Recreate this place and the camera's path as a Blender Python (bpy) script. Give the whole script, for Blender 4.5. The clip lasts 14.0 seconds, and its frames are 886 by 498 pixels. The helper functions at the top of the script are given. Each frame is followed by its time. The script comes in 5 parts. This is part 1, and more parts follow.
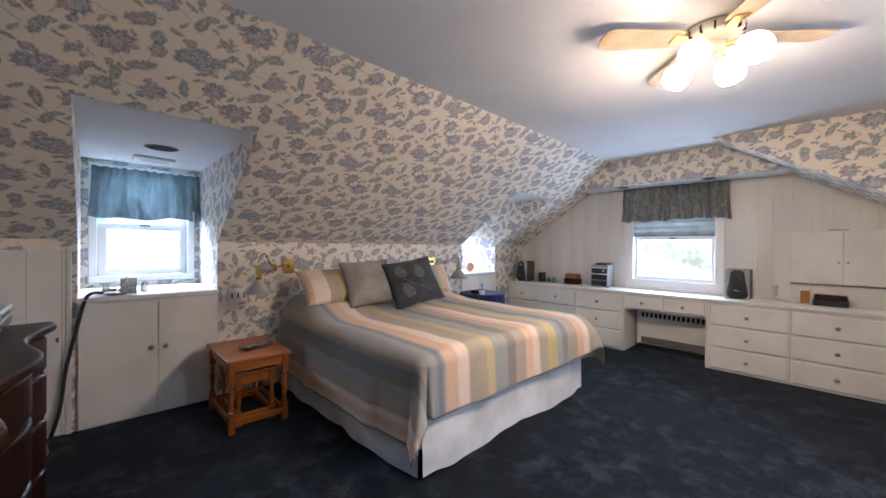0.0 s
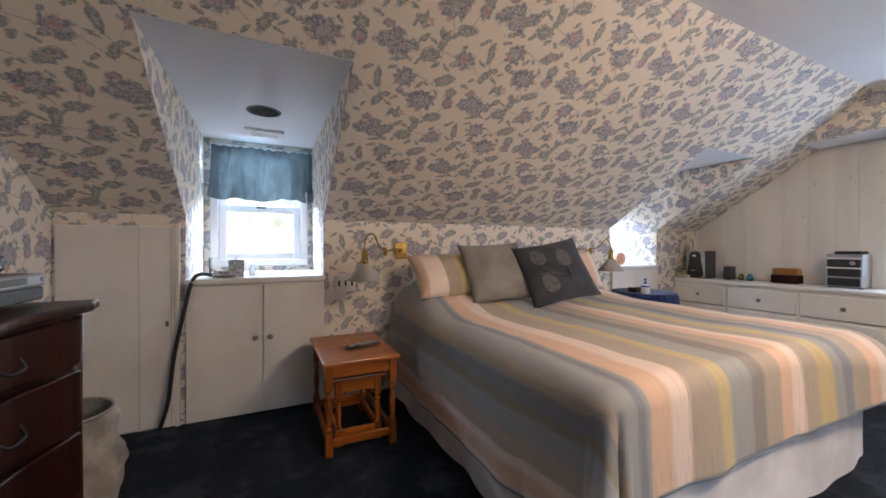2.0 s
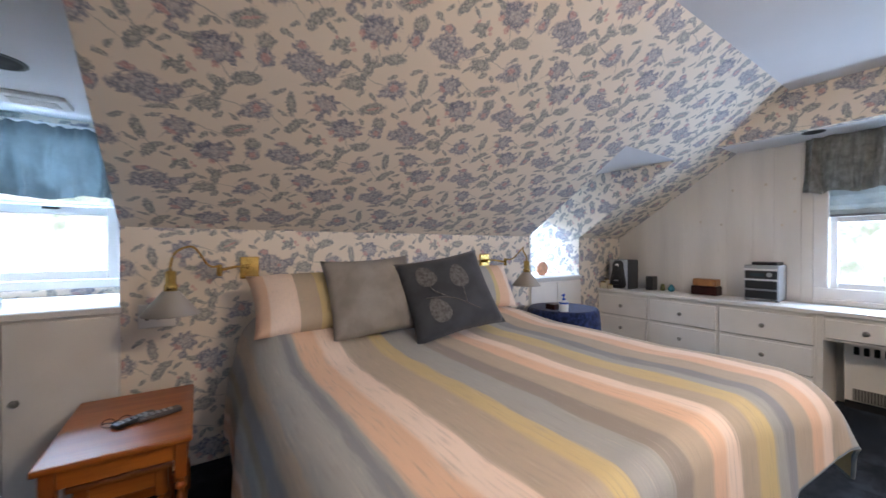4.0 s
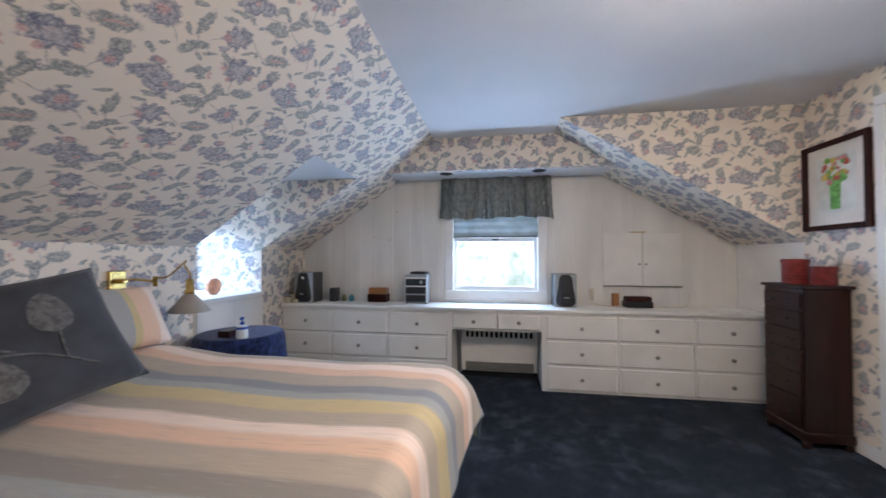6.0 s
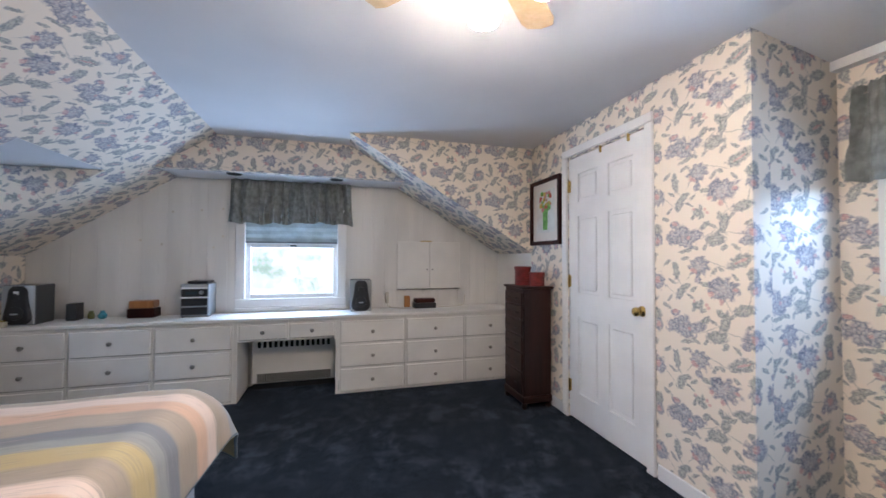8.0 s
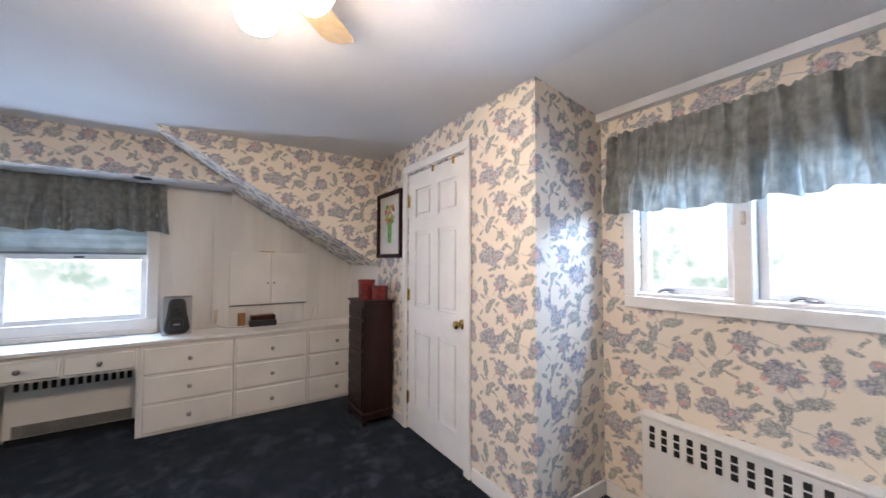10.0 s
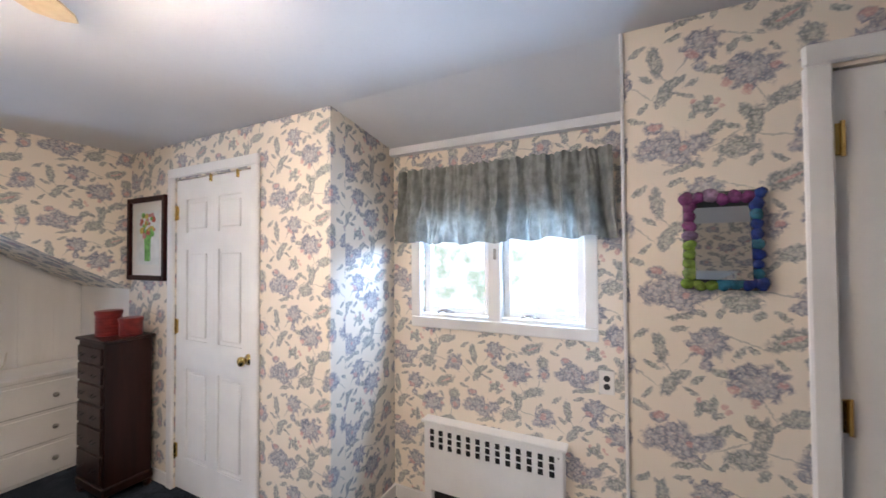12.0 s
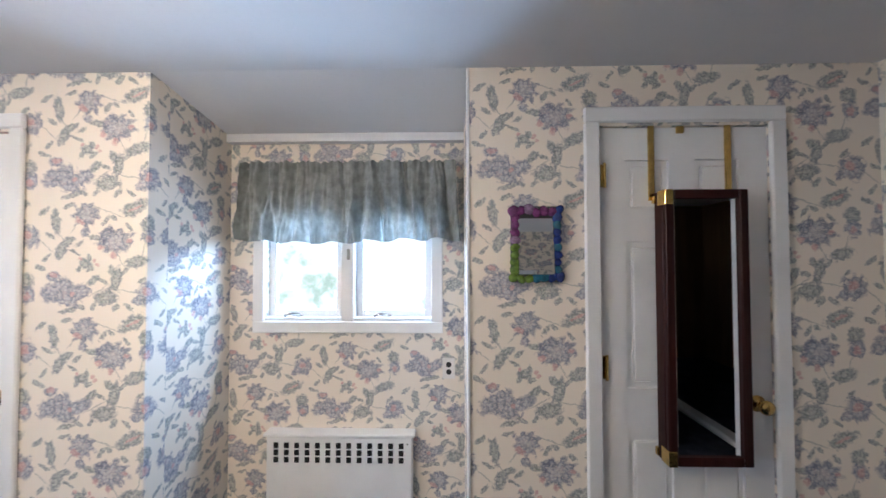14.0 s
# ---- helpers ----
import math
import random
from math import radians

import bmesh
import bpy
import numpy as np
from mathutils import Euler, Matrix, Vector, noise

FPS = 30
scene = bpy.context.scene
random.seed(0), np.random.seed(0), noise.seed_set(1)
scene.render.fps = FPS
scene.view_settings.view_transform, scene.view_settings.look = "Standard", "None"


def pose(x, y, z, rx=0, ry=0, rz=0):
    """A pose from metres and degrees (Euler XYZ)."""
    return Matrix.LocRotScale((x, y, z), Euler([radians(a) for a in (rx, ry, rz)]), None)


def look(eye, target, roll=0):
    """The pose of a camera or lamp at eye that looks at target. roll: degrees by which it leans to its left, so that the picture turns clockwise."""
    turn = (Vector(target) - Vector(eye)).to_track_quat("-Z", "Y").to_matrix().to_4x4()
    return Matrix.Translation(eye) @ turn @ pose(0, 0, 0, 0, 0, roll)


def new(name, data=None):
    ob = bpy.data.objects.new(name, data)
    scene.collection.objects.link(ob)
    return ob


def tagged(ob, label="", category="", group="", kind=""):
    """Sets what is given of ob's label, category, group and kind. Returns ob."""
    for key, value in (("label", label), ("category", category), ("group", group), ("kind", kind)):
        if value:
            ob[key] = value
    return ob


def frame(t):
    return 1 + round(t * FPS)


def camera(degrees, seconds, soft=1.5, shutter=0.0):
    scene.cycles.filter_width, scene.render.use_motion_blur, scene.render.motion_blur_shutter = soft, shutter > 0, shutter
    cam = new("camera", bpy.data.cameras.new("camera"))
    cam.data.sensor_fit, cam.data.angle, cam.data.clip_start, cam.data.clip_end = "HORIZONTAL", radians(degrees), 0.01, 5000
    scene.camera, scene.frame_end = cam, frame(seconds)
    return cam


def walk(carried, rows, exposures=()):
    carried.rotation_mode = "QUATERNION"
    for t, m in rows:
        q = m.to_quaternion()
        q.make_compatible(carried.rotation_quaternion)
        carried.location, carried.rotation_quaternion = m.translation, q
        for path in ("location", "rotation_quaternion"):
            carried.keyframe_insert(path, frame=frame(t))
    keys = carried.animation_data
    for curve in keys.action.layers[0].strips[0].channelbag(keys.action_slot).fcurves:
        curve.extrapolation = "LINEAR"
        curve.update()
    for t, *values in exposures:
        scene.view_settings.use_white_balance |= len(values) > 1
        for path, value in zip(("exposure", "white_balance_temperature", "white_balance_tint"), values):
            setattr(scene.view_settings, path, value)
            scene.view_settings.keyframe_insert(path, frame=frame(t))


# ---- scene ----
cam = camera(101.0, 14.0, shutter=0.3)
PATH = [
    (0, (-2.3, 0.937, 1.234), (-0.919, 2.383, 1.22), 0.6),
    (0.5, (-2.227, 1.095, 1.138), (-0.881, 2.574, 1.117), 0.6),
    (1, (-2.138, 1.301, 1.09), (-0.879, 2.855, 1.064), 0.6),
    (1.5, (-2.02, 1.502, 1.08), (-0.947, 3.19, 1.064), 0.4),
    (2, (-1.936, 1.658, 1.071), (-1.07, 3.46, 1.058), 0.1),
    (4.5, (-1.107, 2.096, 1.164), (0.22, 3.592, 1.16), -0.1),
    (5, (-1.024, 2.235, 1.143), (0.663, 3.31, 1.16), -0.3),
    (5.5, (-1.031, 2.252, 1.126), (0.864, 2.889, 1.165), -0.1),
    (6, (-1.043, 2.145, 1.183), (0.932, 2.462, 1.228), 0.1),
    (6.5, (-1.068, 2.026, 1.241), (0.932, 2.049, 1.279), 0.0),
    (7, (-1.094, 1.929, 1.258), (0.896, 1.731, 1.296), 0.1),
    (7.5, (-1.138, 1.84, 1.249), (0.825, 1.458, 1.293), 0.4),
    (8, (-1.182, 1.757, 1.256), (0.743, 1.217, 1.3), 0.2),
    (10.5, (-1.28, 1.389, 1.397), (0.214, 0.06, 1.453), -0.2),
    (11, (-1.244, 1.389, 1.463), (0.01, -0.169, 1.5), -0.6),
    (11.5, (-1.28, 1.38, 1.486), (-0.217, -0.314, 1.53), -0.4),
    (12, (-1.322, 1.402, 1.52), (-0.439, -0.393, 1.56), -0.4),
    (12.5, (-1.35, 1.452, 1.533), (-0.674, -0.43, 1.578), -0.2),
    (13, (-1.352, 1.503, 1.535), (-0.869, -0.438, 1.576), -0.2),
    (13.5, (-1.33, 1.491, 1.529), (-1.038, -0.487, 1.57), -0.3),
    (14, (-1.257, 1.484, 1.507), (-1.213, -0.515, 1.558), -0.1),
]
walk(cam, [(t, look(eye, target, roll)) for t, eye, target, roll in PATH],
     [(0.0, -0.06, 6750, 19), (2.0, -0.11, 7350, 21), (4.5, -0.12, 6550, 17), (7.5, -0.23, 6050, 15), (11.0, -0.18, 6750, 18), (14.0, -0.14, 6150, 13)])

# ---- light ----
world = bpy.data.worlds.new("world")
scene.world = world
world.use_nodes = True
wn, wl = world.node_tree.nodes, world.node_tree.links
sky = wn.new("ShaderNodeTexSky")
sky.sky_type = "NISHITA"
sky.sun_disc = False
sky.sun_elevation, sky.sun_rotation = radians(48), radians(200)
wn["Background"].inputs["Strength"].default_value = 0.12
wl.new(sky.outputs["Color"], wn["Background"].inputs["Color"])

sun = new("sun", bpy.data.lights.new("sun", "SUN"))
sun.data.energy, sun.data.angle, sun.data.color = 1.0, radians(12), (1.0, 0.95, 0.88)
sun.matrix_world = look((0, 0, 20), (3, 9, 0))


def window_light(name, place, target, sx, sy, watts):
    """An area lamp that stands in for daylight at a window."""
    data = bpy.data.lights.new(name, "AREA")
    data.shape, data.size, data.size_y, data.energy, data.color = "RECTANGLE", sx, sy, watts, (0.48, 0.71, 1.0)
    ob = new(name, data)
    ob.matrix_world = look(place, target)
    return ob


window_light("daylight_gable", (2.88, 2.21, 1.13), (0.6, 2.21, 1.30), 0.8, 0.42, 44)
window_light("daylight_dormer", (-1.975, 5.16, 1.66), (-1.975, 4.2, 0.8), 0.6, 0.35, 105)
window_light("daylight_dormer", (1.63, 5.16, 1.6), (1.63, 4.2, 0.8), 0.6, 0.35, 80)
window_light("daylight_alcove", (-0.67, -0.75, 1.69), (-0.62, 0.8, 1.15), 0.85, 0.13, 48)
# added fill lamp, hidden below the sill, imitating light bounced off the lawn
window_light("alcove_lawn_fill", (-0.67, -1.35, 0.80), (-0.67, 0.3, 2.2), 1.3, 0.5, 95)

FAN = (-0.16, 1.32)
BULB = 88.0

# ---- materials ----


def nodes_of(name):
    m = bpy.data.materials.new(name)
    m.use_nodes = True
    t = m.node_tree
    return m, t, t.nodes, t.links, t.nodes["Principled BSDF"]


def mixed(t, a, b, fac, mode="MIX"):
    """A colour mix node; a, b are colours or sockets."""
    n = t.nodes.new("ShaderNodeMix")
    n.data_type, n.blend_type = "RGBA", mode
    for key, v in (("Factor", fac), ("A", a), ("B", b)):
        s = [i for i in n.inputs if i.name == key and (i.type == "RGBA" if key != "Factor" else i.type == "VALUE")][0]
        if isinstance(v, bpy.types.NodeSocket):
            t.links.new(v, s)
        elif key == "Factor":
            s.default_value = v
        else:
            s.default_value = (*v, 1)
    return [o for o in n.outputs if o.type == "RGBA"][0]


def calc(t, op, a, b=None, c=None):
    n = t.nodes.new("ShaderNodeMath")
    n.operation = op
    for i, v in enumerate((a, b, c)):
        if v is None:
            continue
        if isinstance(v, bpy.types.NodeSocket):
            t.links.new(v, n.inputs[i])
        else:
            n.inputs[i].default_value = v
    return n.outputs[0]


def span(t, v, a, b, lo=0.0, hi=1.0):
    n = t.nodes.new("ShaderNodeMapRange")
    n.interpolation_type = "SMOOTHSTEP"
    t.links.new(v, n.inputs["Value"])
    for key, x in (("From Min", a), ("From Max", b), ("To Min", lo), ("To Max", hi)):
        n.inputs[key].default_value = x
    return n.outputs["Result"]


def grain(t, scale, detail=3.0, vec=None, stretch=None, rough=0.5, colour=False):
    """A noise value in object space (metres), or on the vector given."""
    if vec is None:
        vec = t.nodes.new("ShaderNodeTexCoord").outputs["Object"]
    if stretch:
        mp = t.nodes.new("ShaderNodeMapping")
        mp.inputs["Scale"].default_value = stretch
        t.links.new(vec, mp.inputs["Vector"])
        vec = mp.outputs["Vector"]
    n = t.nodes.new("ShaderNodeTexNoise")
    n.inputs["Scale"].default_value, n.inputs["Detail"].default_value = scale, detail
    n.inputs["Roughness"].default_value = rough
    t.links.new(vec, n.inputs["Vector"])
    return n.outputs["Color" if colour else "Fac"]


def relief(t, height, strength, distance=0.01):
    n = t.nodes.new("ShaderNodeBump")
    n.inputs["Strength"].default_value, n.inputs["Distance"].default_value = strength, distance
    t.links.new(height, n.inputs["Height"])
    t.links.new(n.outputs["Normal"], t.nodes["Principled BSDF"].inputs["Normal"])


def surface(name, colour, rough=0.5, metal=0.0, vary=0.12, scale=6.0, fine=120.0, bump=0.15, stretch=None, spec=0.5):
    """A plain material with stains at one scale and grain at another."""
    m, t, n, l, b = nodes_of(name)
    dark = tuple(c * (1 - vary) for c in colour)
    lite = tuple(min(1, c * (1 + vary)) for c in colour)
    g = mixed(t, dark, lite, span(t, grain(t, scale, stretch=stretch), 0.3, 0.7))
    f = grain(t, fine, 2.0, stretch=stretch)
    l.new(mixed(t, g, dark, span(t, f, 0.55, 0.8, 0, 0.5)), b.inputs["Base Color"])
    b.inputs["Roughness"].default_value, b.inputs["Metallic"].default_value = rough, metal
    b.inputs["Specular IOR Level"].default_value = spec
    l.new(span(t, grain(t, scale * 2), 0.3, 0.7, rough * 0.85, min(1, rough * 1.15)), b.inputs["Roughness"])
    if bump:
        relief(t, f, bump, 0.003)
    return m


def wood(name, dark, lite, rough=0.35, scale=9.0, axis=(1, 1, 0.08), coat=0.2, spec=0.5):
    m, t, n, l, b = nodes_of(name)
    g = grain(t, scale, 5.0, stretch=axis, rough=0.65)
    f = grain(t, scale * 9, 3.0, stretch=axis)
    c = mixed(t, dark, lite, span(t, g, 0.3, 0.72))
    l.new(mixed(t, c, dark, span(t, f, 0.5, 0.8, 0, 0.45)), b.inputs["Base Color"])
    b.inputs["Roughness"].default_value = rough
    b.inputs["Specular IOR Level"].default_value = spec
    b.inputs["Coat Weight"].default_value, b.inputs["Coat Roughness"].default_value = coat, 0.15
    relief(t, f, 0.12, 0.002)
    return m


# one repeat of the wallpaper, a half-drop 0.515 wide and 0.476 high: cx, cy, half width, half height, turn
PW, PH = 0.515, 0.476
BLOOMS = [(.214, .425, .050, .048, 0), (.338, .315, .066, .052, 5)]
PETALS = [(.209, .354, .017, .017, 0), (.075, .106, .048, .034, 25), (.135, .078, .055, .030, -15), (.190, .105, .050, .026, 22), (.120, .125, .042, .036, 0),
          (.483, .097, .046, .044, 0), (.445, .072, .030, .018, 30), (.484, .330, .030, .032, 0), (.080, .170, .026, .018, 0), (.300, .345, .030, .018, 35)]
LEAVES = [(.085, .395, .016, .044, 10), (.110, .282, .018, .036, -28), (.137, .316, .026, .013, 20), (.345, .158, .017, .044, -12), (.303, .082, .042, .027, 10),
          (.418, .453, .050, .024, 26), (.432, .228, .042, .021, 15), (.478, .386, .026, .028, 20), (.211, .223, .024, .016, -15), (.248, .154, .024, .013, 42)]
SPRIGS = [(.255, .331, .030, .010, -12), (.345, .042, .018, .010, 50), (.325, .195, .012, .020, 30), (.150, .030, .032, .008, 14), (.196, .042, .018, .008, -15), (.060, .340, .020, .007, -30),
          (.185, .305, .018, .007, 35), (.165, .270, .020, .006, -28), (.236, .200, .016, .008, 30), (.188, .205, .014, .008, 60), (.230, .245, .008, .014, 20), (.295, .400, .020, .008, 55),
          (.330, .412, .012, .007, -30), (.290, .150, .020, .007, -25), (.380, .190, .018, .007, 40), (.020, .205, .024, .008, -20), (.045, .245, .018, .007, 50), (.395, .375, .016, .007, -50),
          (.455, .155, .016, .007, 40), (.400, .040, .020, .007, -35), (.250, .045, .016, .007, 60), (.030, .440, .022, .008, 35), (.140, .465, .020, .007, 20)]
STEMS = [(.105, .338, .050, .0028, -52), (.395, .108, .060, .0026, -10), (.320, .120, .045, .0026, 62), (.170, .385, .040, .0026, 55), (.270, .110, .050, .0026, 30), (.455, .270, .040, .0026, 75),
         (.040, .300, .045, .0026, -40), (.300, .440, .070, .0026, -20), (.360, .240, .040, .0026, -60)]
ROSE = [(.186, .400, .022, .013, -30), (.276, .287, .015, .014, 30), (.329, .256, .013, .016, 0), (.396, .317, .013, .010, 0), (.253, .234, .009, .011, 0), (.264, .217, .010, .008, 0),
        (.190, .243, .008, .008, 0), (.080, .176, .020, .013, 0), (.478, .104, .020, .020, 0), (.484, .324, .016, .018, 0), (.424, .455, .036, .006, 26), (.160, .098, .010, .010, 0)]


def wallpaper_material():
    m, t, n, l, b = nodes_of("floral_wallpaper")
    uv = n.new("ShaderNodeUVMap").outputs["UV"]
    place = uv
    for scale, reach in ((30.0, 0.014), (95.0, 0.011)):
        off = n.new("ShaderNodeVectorMath")
        off.operation = "SUBTRACT"
        l.new(grain(t, scale, 2.0, uv, colour=True), off.inputs[0])
        off.inputs[1].default_value = (0.5, 0.5, 0.5)
        push = n.new("ShaderNodeVectorMath")
        push.operation = "MULTIPLY_ADD"
        l.new(off.outputs[0], push.inputs[0])
        push.inputs[1].default_value = (reach, reach, 0)
        l.new(place, push.inputs[2])
        place = push.outputs[0]
    sep = n.new("ShaderNodeSeparateXYZ")
    l.new(place, sep.inputs[0])
    col = calc(t, "FLOOR", calc(t, "DIVIDE", sep.outputs[0], PW))
    u = calc(t, "FLOORED_MODULO", sep.outputs[0], PW)
    v = calc(t, "FLOORED_MODULO", calc(t, "MULTIPLY_ADD", col, PH / 2, sep.outputs[1]), PH)
    cell = n.new("ShaderNodeCombineXYZ")
    l.new(u, cell.inputs[0])
    l.new(v, cell.inputs[1])

    def carried_over(shapes):
        """The shapes, and those of the neighbouring repeats that reach into this one."""
        out = []
        for cx, cy, rx, ry, a in shapes:
            r = 0.75 * max(rx, ry) if max(rx, ry) > 0.024 else -0.002
            for du, dv in ((0, 0), (-PW, PH / 2), (PW, -PH / 2)):
                for k in (-1, 0, 1):
                    x, y = cx + du, (cy + dv) % PH + k * PH
                    if -r < x < PW + r and -r < y < PH + r:
                        out.append((x, y, rx, ry, a))
        return out

    def blots(shapes, size=1.0, lobes=0, crimp=0.0):
        """How far out a place lies in the nearest shape: under 1 is inside."""
        least = None
        for cx, cy, rx, ry, a in carried_over(shapes):
            mp = n.new("ShaderNodeMapping")
            mp.vector_type = "TEXTURE"
            mp.inputs["Location"].default_value = (cx, cy, 0)
            mp.inputs["Rotation"].default_value = (0, 0, radians(a))
            mp.inputs["Scale"].default_value = (rx * size, ry * size, 1)
            l.new(cell.outputs[0], mp.inputs["Vector"])
            d = n.new("ShaderNodeVectorMath")
            d.operation = "LENGTH"
            l.new(mp.outputs[0], d.inputs[0])
            d = d.outputs["Value"]
            if lobes:
                xy = n.new("ShaderNodeSeparateXYZ")
                l.new(mp.outputs[0], xy.inputs[0])
                ang = calc(t, "ARCTAN2", xy.outputs[1], xy.outputs[0])
                swirl = calc(t, "COSINE", calc(t, "MULTIPLY_ADD", ang, lobes, calc(t, "MULTIPLY", d, 2.0)))
                d = calc(t, "MULTIPLY", d, calc(t, "MULTIPLY_ADD", swirl, -crimp, 1.0))
            least = d if least is None else calc(t, "MINIMUM", least, d)
        return least

    def petals(scale):
        """Small overlapping petals: how far from a petal's middle, and a shade for each."""
        w = n.new("ShaderNodeTexVoronoi")
        w.voronoi_dimensions = "2D"
        w.inputs["Scale"].default_value = scale
        l.new(place, w.inputs["Vector"])
        sx = n.new("ShaderNodeSeparateXYZ")
        l.new(w.outputs["Color"], sx.inputs[0])
        return w.outputs["Distance"], sx.outputs[0], sx.outputs[1]

    far_in, pick, tint = petals(62.0)
    leaf_in, leaf_pick, leaf_tint = petals(80.0)

    def ragged(d, r, reach):
        return calc(t, "MULTIPLY_ADD", calc(t, "SUBTRACT", r, 0.5), reach, d)

    paper = mixed(t, (0.80, 0.715, 0.61), (0.84, 0.765, 0.67), grain(t, 3.0, 3.0, uv))
    petal = mixed(t, (0.48, 0.48, 0.52), (0.17, 0.19, 0.265), span(t, far_in, 0.15, 0.75))
    petal = mixed(t, petal, (0.16, 0.18, 0.25), span(t, tint, 0.45, 1.0, 0, 0.55))
    petal = mixed(t, petal, (0.52, 0.41, 0.42), span(t, pick, 0.84, 0.9, 0, 0.4))
    green = mixed(t, (0.44, 0.46, 0.43), (0.18, 0.205, 0.21), span(t, leaf_in, 0.1, 0.7))
    green = mixed(t, green, (0.21, 0.235, 0.275), span(t, leaf_tint, 0.4, 1.0, 0, 0.6))
    c = mixed(t, paper, (0.40, 0.40, 0.37), span(t, blots(STEMS), 1.5, 0.6, 0, 0.7))
    d = ragged(blots(SPRIGS, 1.3), leaf_pick, 0.5)
    c = mixed(t, c, green, span(t, d, 1.2, 0.75, 0, 0.85))
    d = blots(LEAVES, 1.15)
    vein = mixed(t, green, (0.19, 0.22, 0.25), span(t, d, 0.55, 0.95, 0, 0.75))
    vein = mixed(t, vein, (0.58, 0.57, 0.52), span(t, d, 0.42, 0.12, 0, 0.5))
    c = mixed(t, c, vein, span(t, ragged(d, leaf_pick, 0.42), 1.28, 0.80, 0, 0.88))
    d = blots(PETALS, 1.03)
    rim = mixed(t, petal, (0.15, 0.168, 0.245), span(t, d, 0.5, 0.95, 0, 0.6))
    c = mixed(t, c, rim, span(t, ragged(d, pick, 0.5), 1.28, 0.80, 0, 0.9))
    d = blots(BLOOMS, 1.0, 9, 0.15)
    rim = mixed(t, petal, (0.145, 0.16, 0.235), span(t, d, 0.55, 0.95, 0, 0.75))
    heart = mixed(t, rim, (0.52, 0.50, 0.49), span(t, d, 0.6, 0.2, 0, 0.45))
    c = mixed(t, c, heart, span(t, ragged(d, pick, 0.3), 1.22, 0.82, 0, 0.92))
    d = ragged(blots(ROSE), leaf_pick, 0.4)
    c = mixed(t, c, mixed(t, (0.70, 0.42, 0.38), (0.50, 0.25, 0.26), leaf_in), span(t, d, 1.2, 0.7, 0, 0.72))
    c = mixed(t, c, paper, span(t, grain(t, 130.0, 2.0, uv), 0.46, 0.70, 0.0, 0.5))
    l.new(c, b.inputs["Base Color"])
    b.inputs["Roughness"].default_value = 0.62
    b.inputs["Specular IOR Level"].default_value = 0.3
    relief(t, grain(t, 160.0, 2.0, uv), 0.08, 0.002)
    return m


def carpet_material():
    m, t, n, l, b = nodes_of("navy_carpet")
    nap = grain(t, 5.5, 7.0, rough=0.72)
    patch = grain(t, 1.7, 3.0)
    pile = grain(t, 300.0, 2.0)
    c = mixed(t, (0.0020, 0.0026, 0.0042), (0.034, 0.043, 0.060), span(t, nap, 0.45, 0.64))
    c = mixed(t, c, (0.0035, 0.0048, 0.0075), span(t, patch, 0.42, 0.62, 0, 0.75))
    l.new(mixed(t, c, (0.002, 0.003, 0.0045), span(t, pile, 0.42, 0.68, 0, 0.7)), b.inputs["Base Color"])
    b.inputs["Roughness"].default_value = 0.95
    b.inputs["Specular IOR Level"].default_value = 0.15
    b.inputs["Sheen Weight"].default_value, b.inputs["Sheen Roughness"].default_value = 0.08, 0.5
    b.inputs["Sheen Tint"].default_value = (0.5, 0.65, 0.9, 1)
    h = calc(t, "MULTIPLY_ADD", nap, 1.5, pile)
    relief(t, h, 0.6, 0.012)
    return m


def pane_material(name="window_glass"):
    m = bpy.data.materials.new(name)
    m.use_nodes = True
    t = m.node_tree
    n, l = t.nodes, t.links
    n.remove(n["Principled BSDF"])
    a, g, x = n.new("ShaderNodeBsdfTransparent"), n.new("ShaderNodeBsdfGlossy"), n.new("ShaderNodeMixShader")
    g.inputs["Roughness"].default_value = 0.03
    f = n.new("ShaderNodeFresnel")
    f.inputs["IOR"].default_value = 1.45
    l.new(f.outputs[0], x.inputs[0])
    l.new(a.outputs[0], x.inputs[1])
    l.new(g.outputs[0], x.inputs[2])
    l.new(x.outputs[0], n["Material Output"].inputs["Surface"])
    return m


def glow_material(name, colour, strength):
    m, t, n, l, b = nodes_of(name)
    b.inputs["Base Color"].default_value = (*colour, 1)
    b.inputs["Emission Color"].default_value = (*colour, 1)
    b.inputs["Emission Strength"].default_value = strength
    b.inputs["Roughness"].default_value = 0.3
    return m


def cloth_material(name, colour, through_light=0.0, weave=260.0, vary=0.15, scale=9.0):
    m, t, n, l, b = nodes_of(name)
    dark = tuple(c * (1 - vary) for c in colour)
    lite = tuple(min(1, c * (1 + vary)) for c in colour)
    c = mixed(t, dark, lite, span(t, grain(t, scale, 3.0), 0.3, 0.7))
    w = grain(t, weave, 2.0)
    c = mixed(t, c, dark, span(t, w, 0.5, 0.75, 0, 0.5))
    l.new(c, b.inputs["Base Color"])
    b.inputs["Roughness"].default_value, b.inputs["Specular IOR Level"].default_value = 0.9, 0.15
    b.inputs["Sheen Weight"].default_value = 0.15
    relief(t, w, 0.25, 0.003)
    if through_light:
        tr, x = n.new("ShaderNodeBsdfTranslucent"), n.new("ShaderNodeMixShader")
        l.new(c, tr.inputs["Color"])
        x.inputs[0].default_value = through_light
        l.new(b.outputs[0], x.inputs[1])
        l.new(tr.outputs[0], x.inputs[2])
        l.new(x.outputs[0], n["Material Output"].inputs["Surface"])
    return m


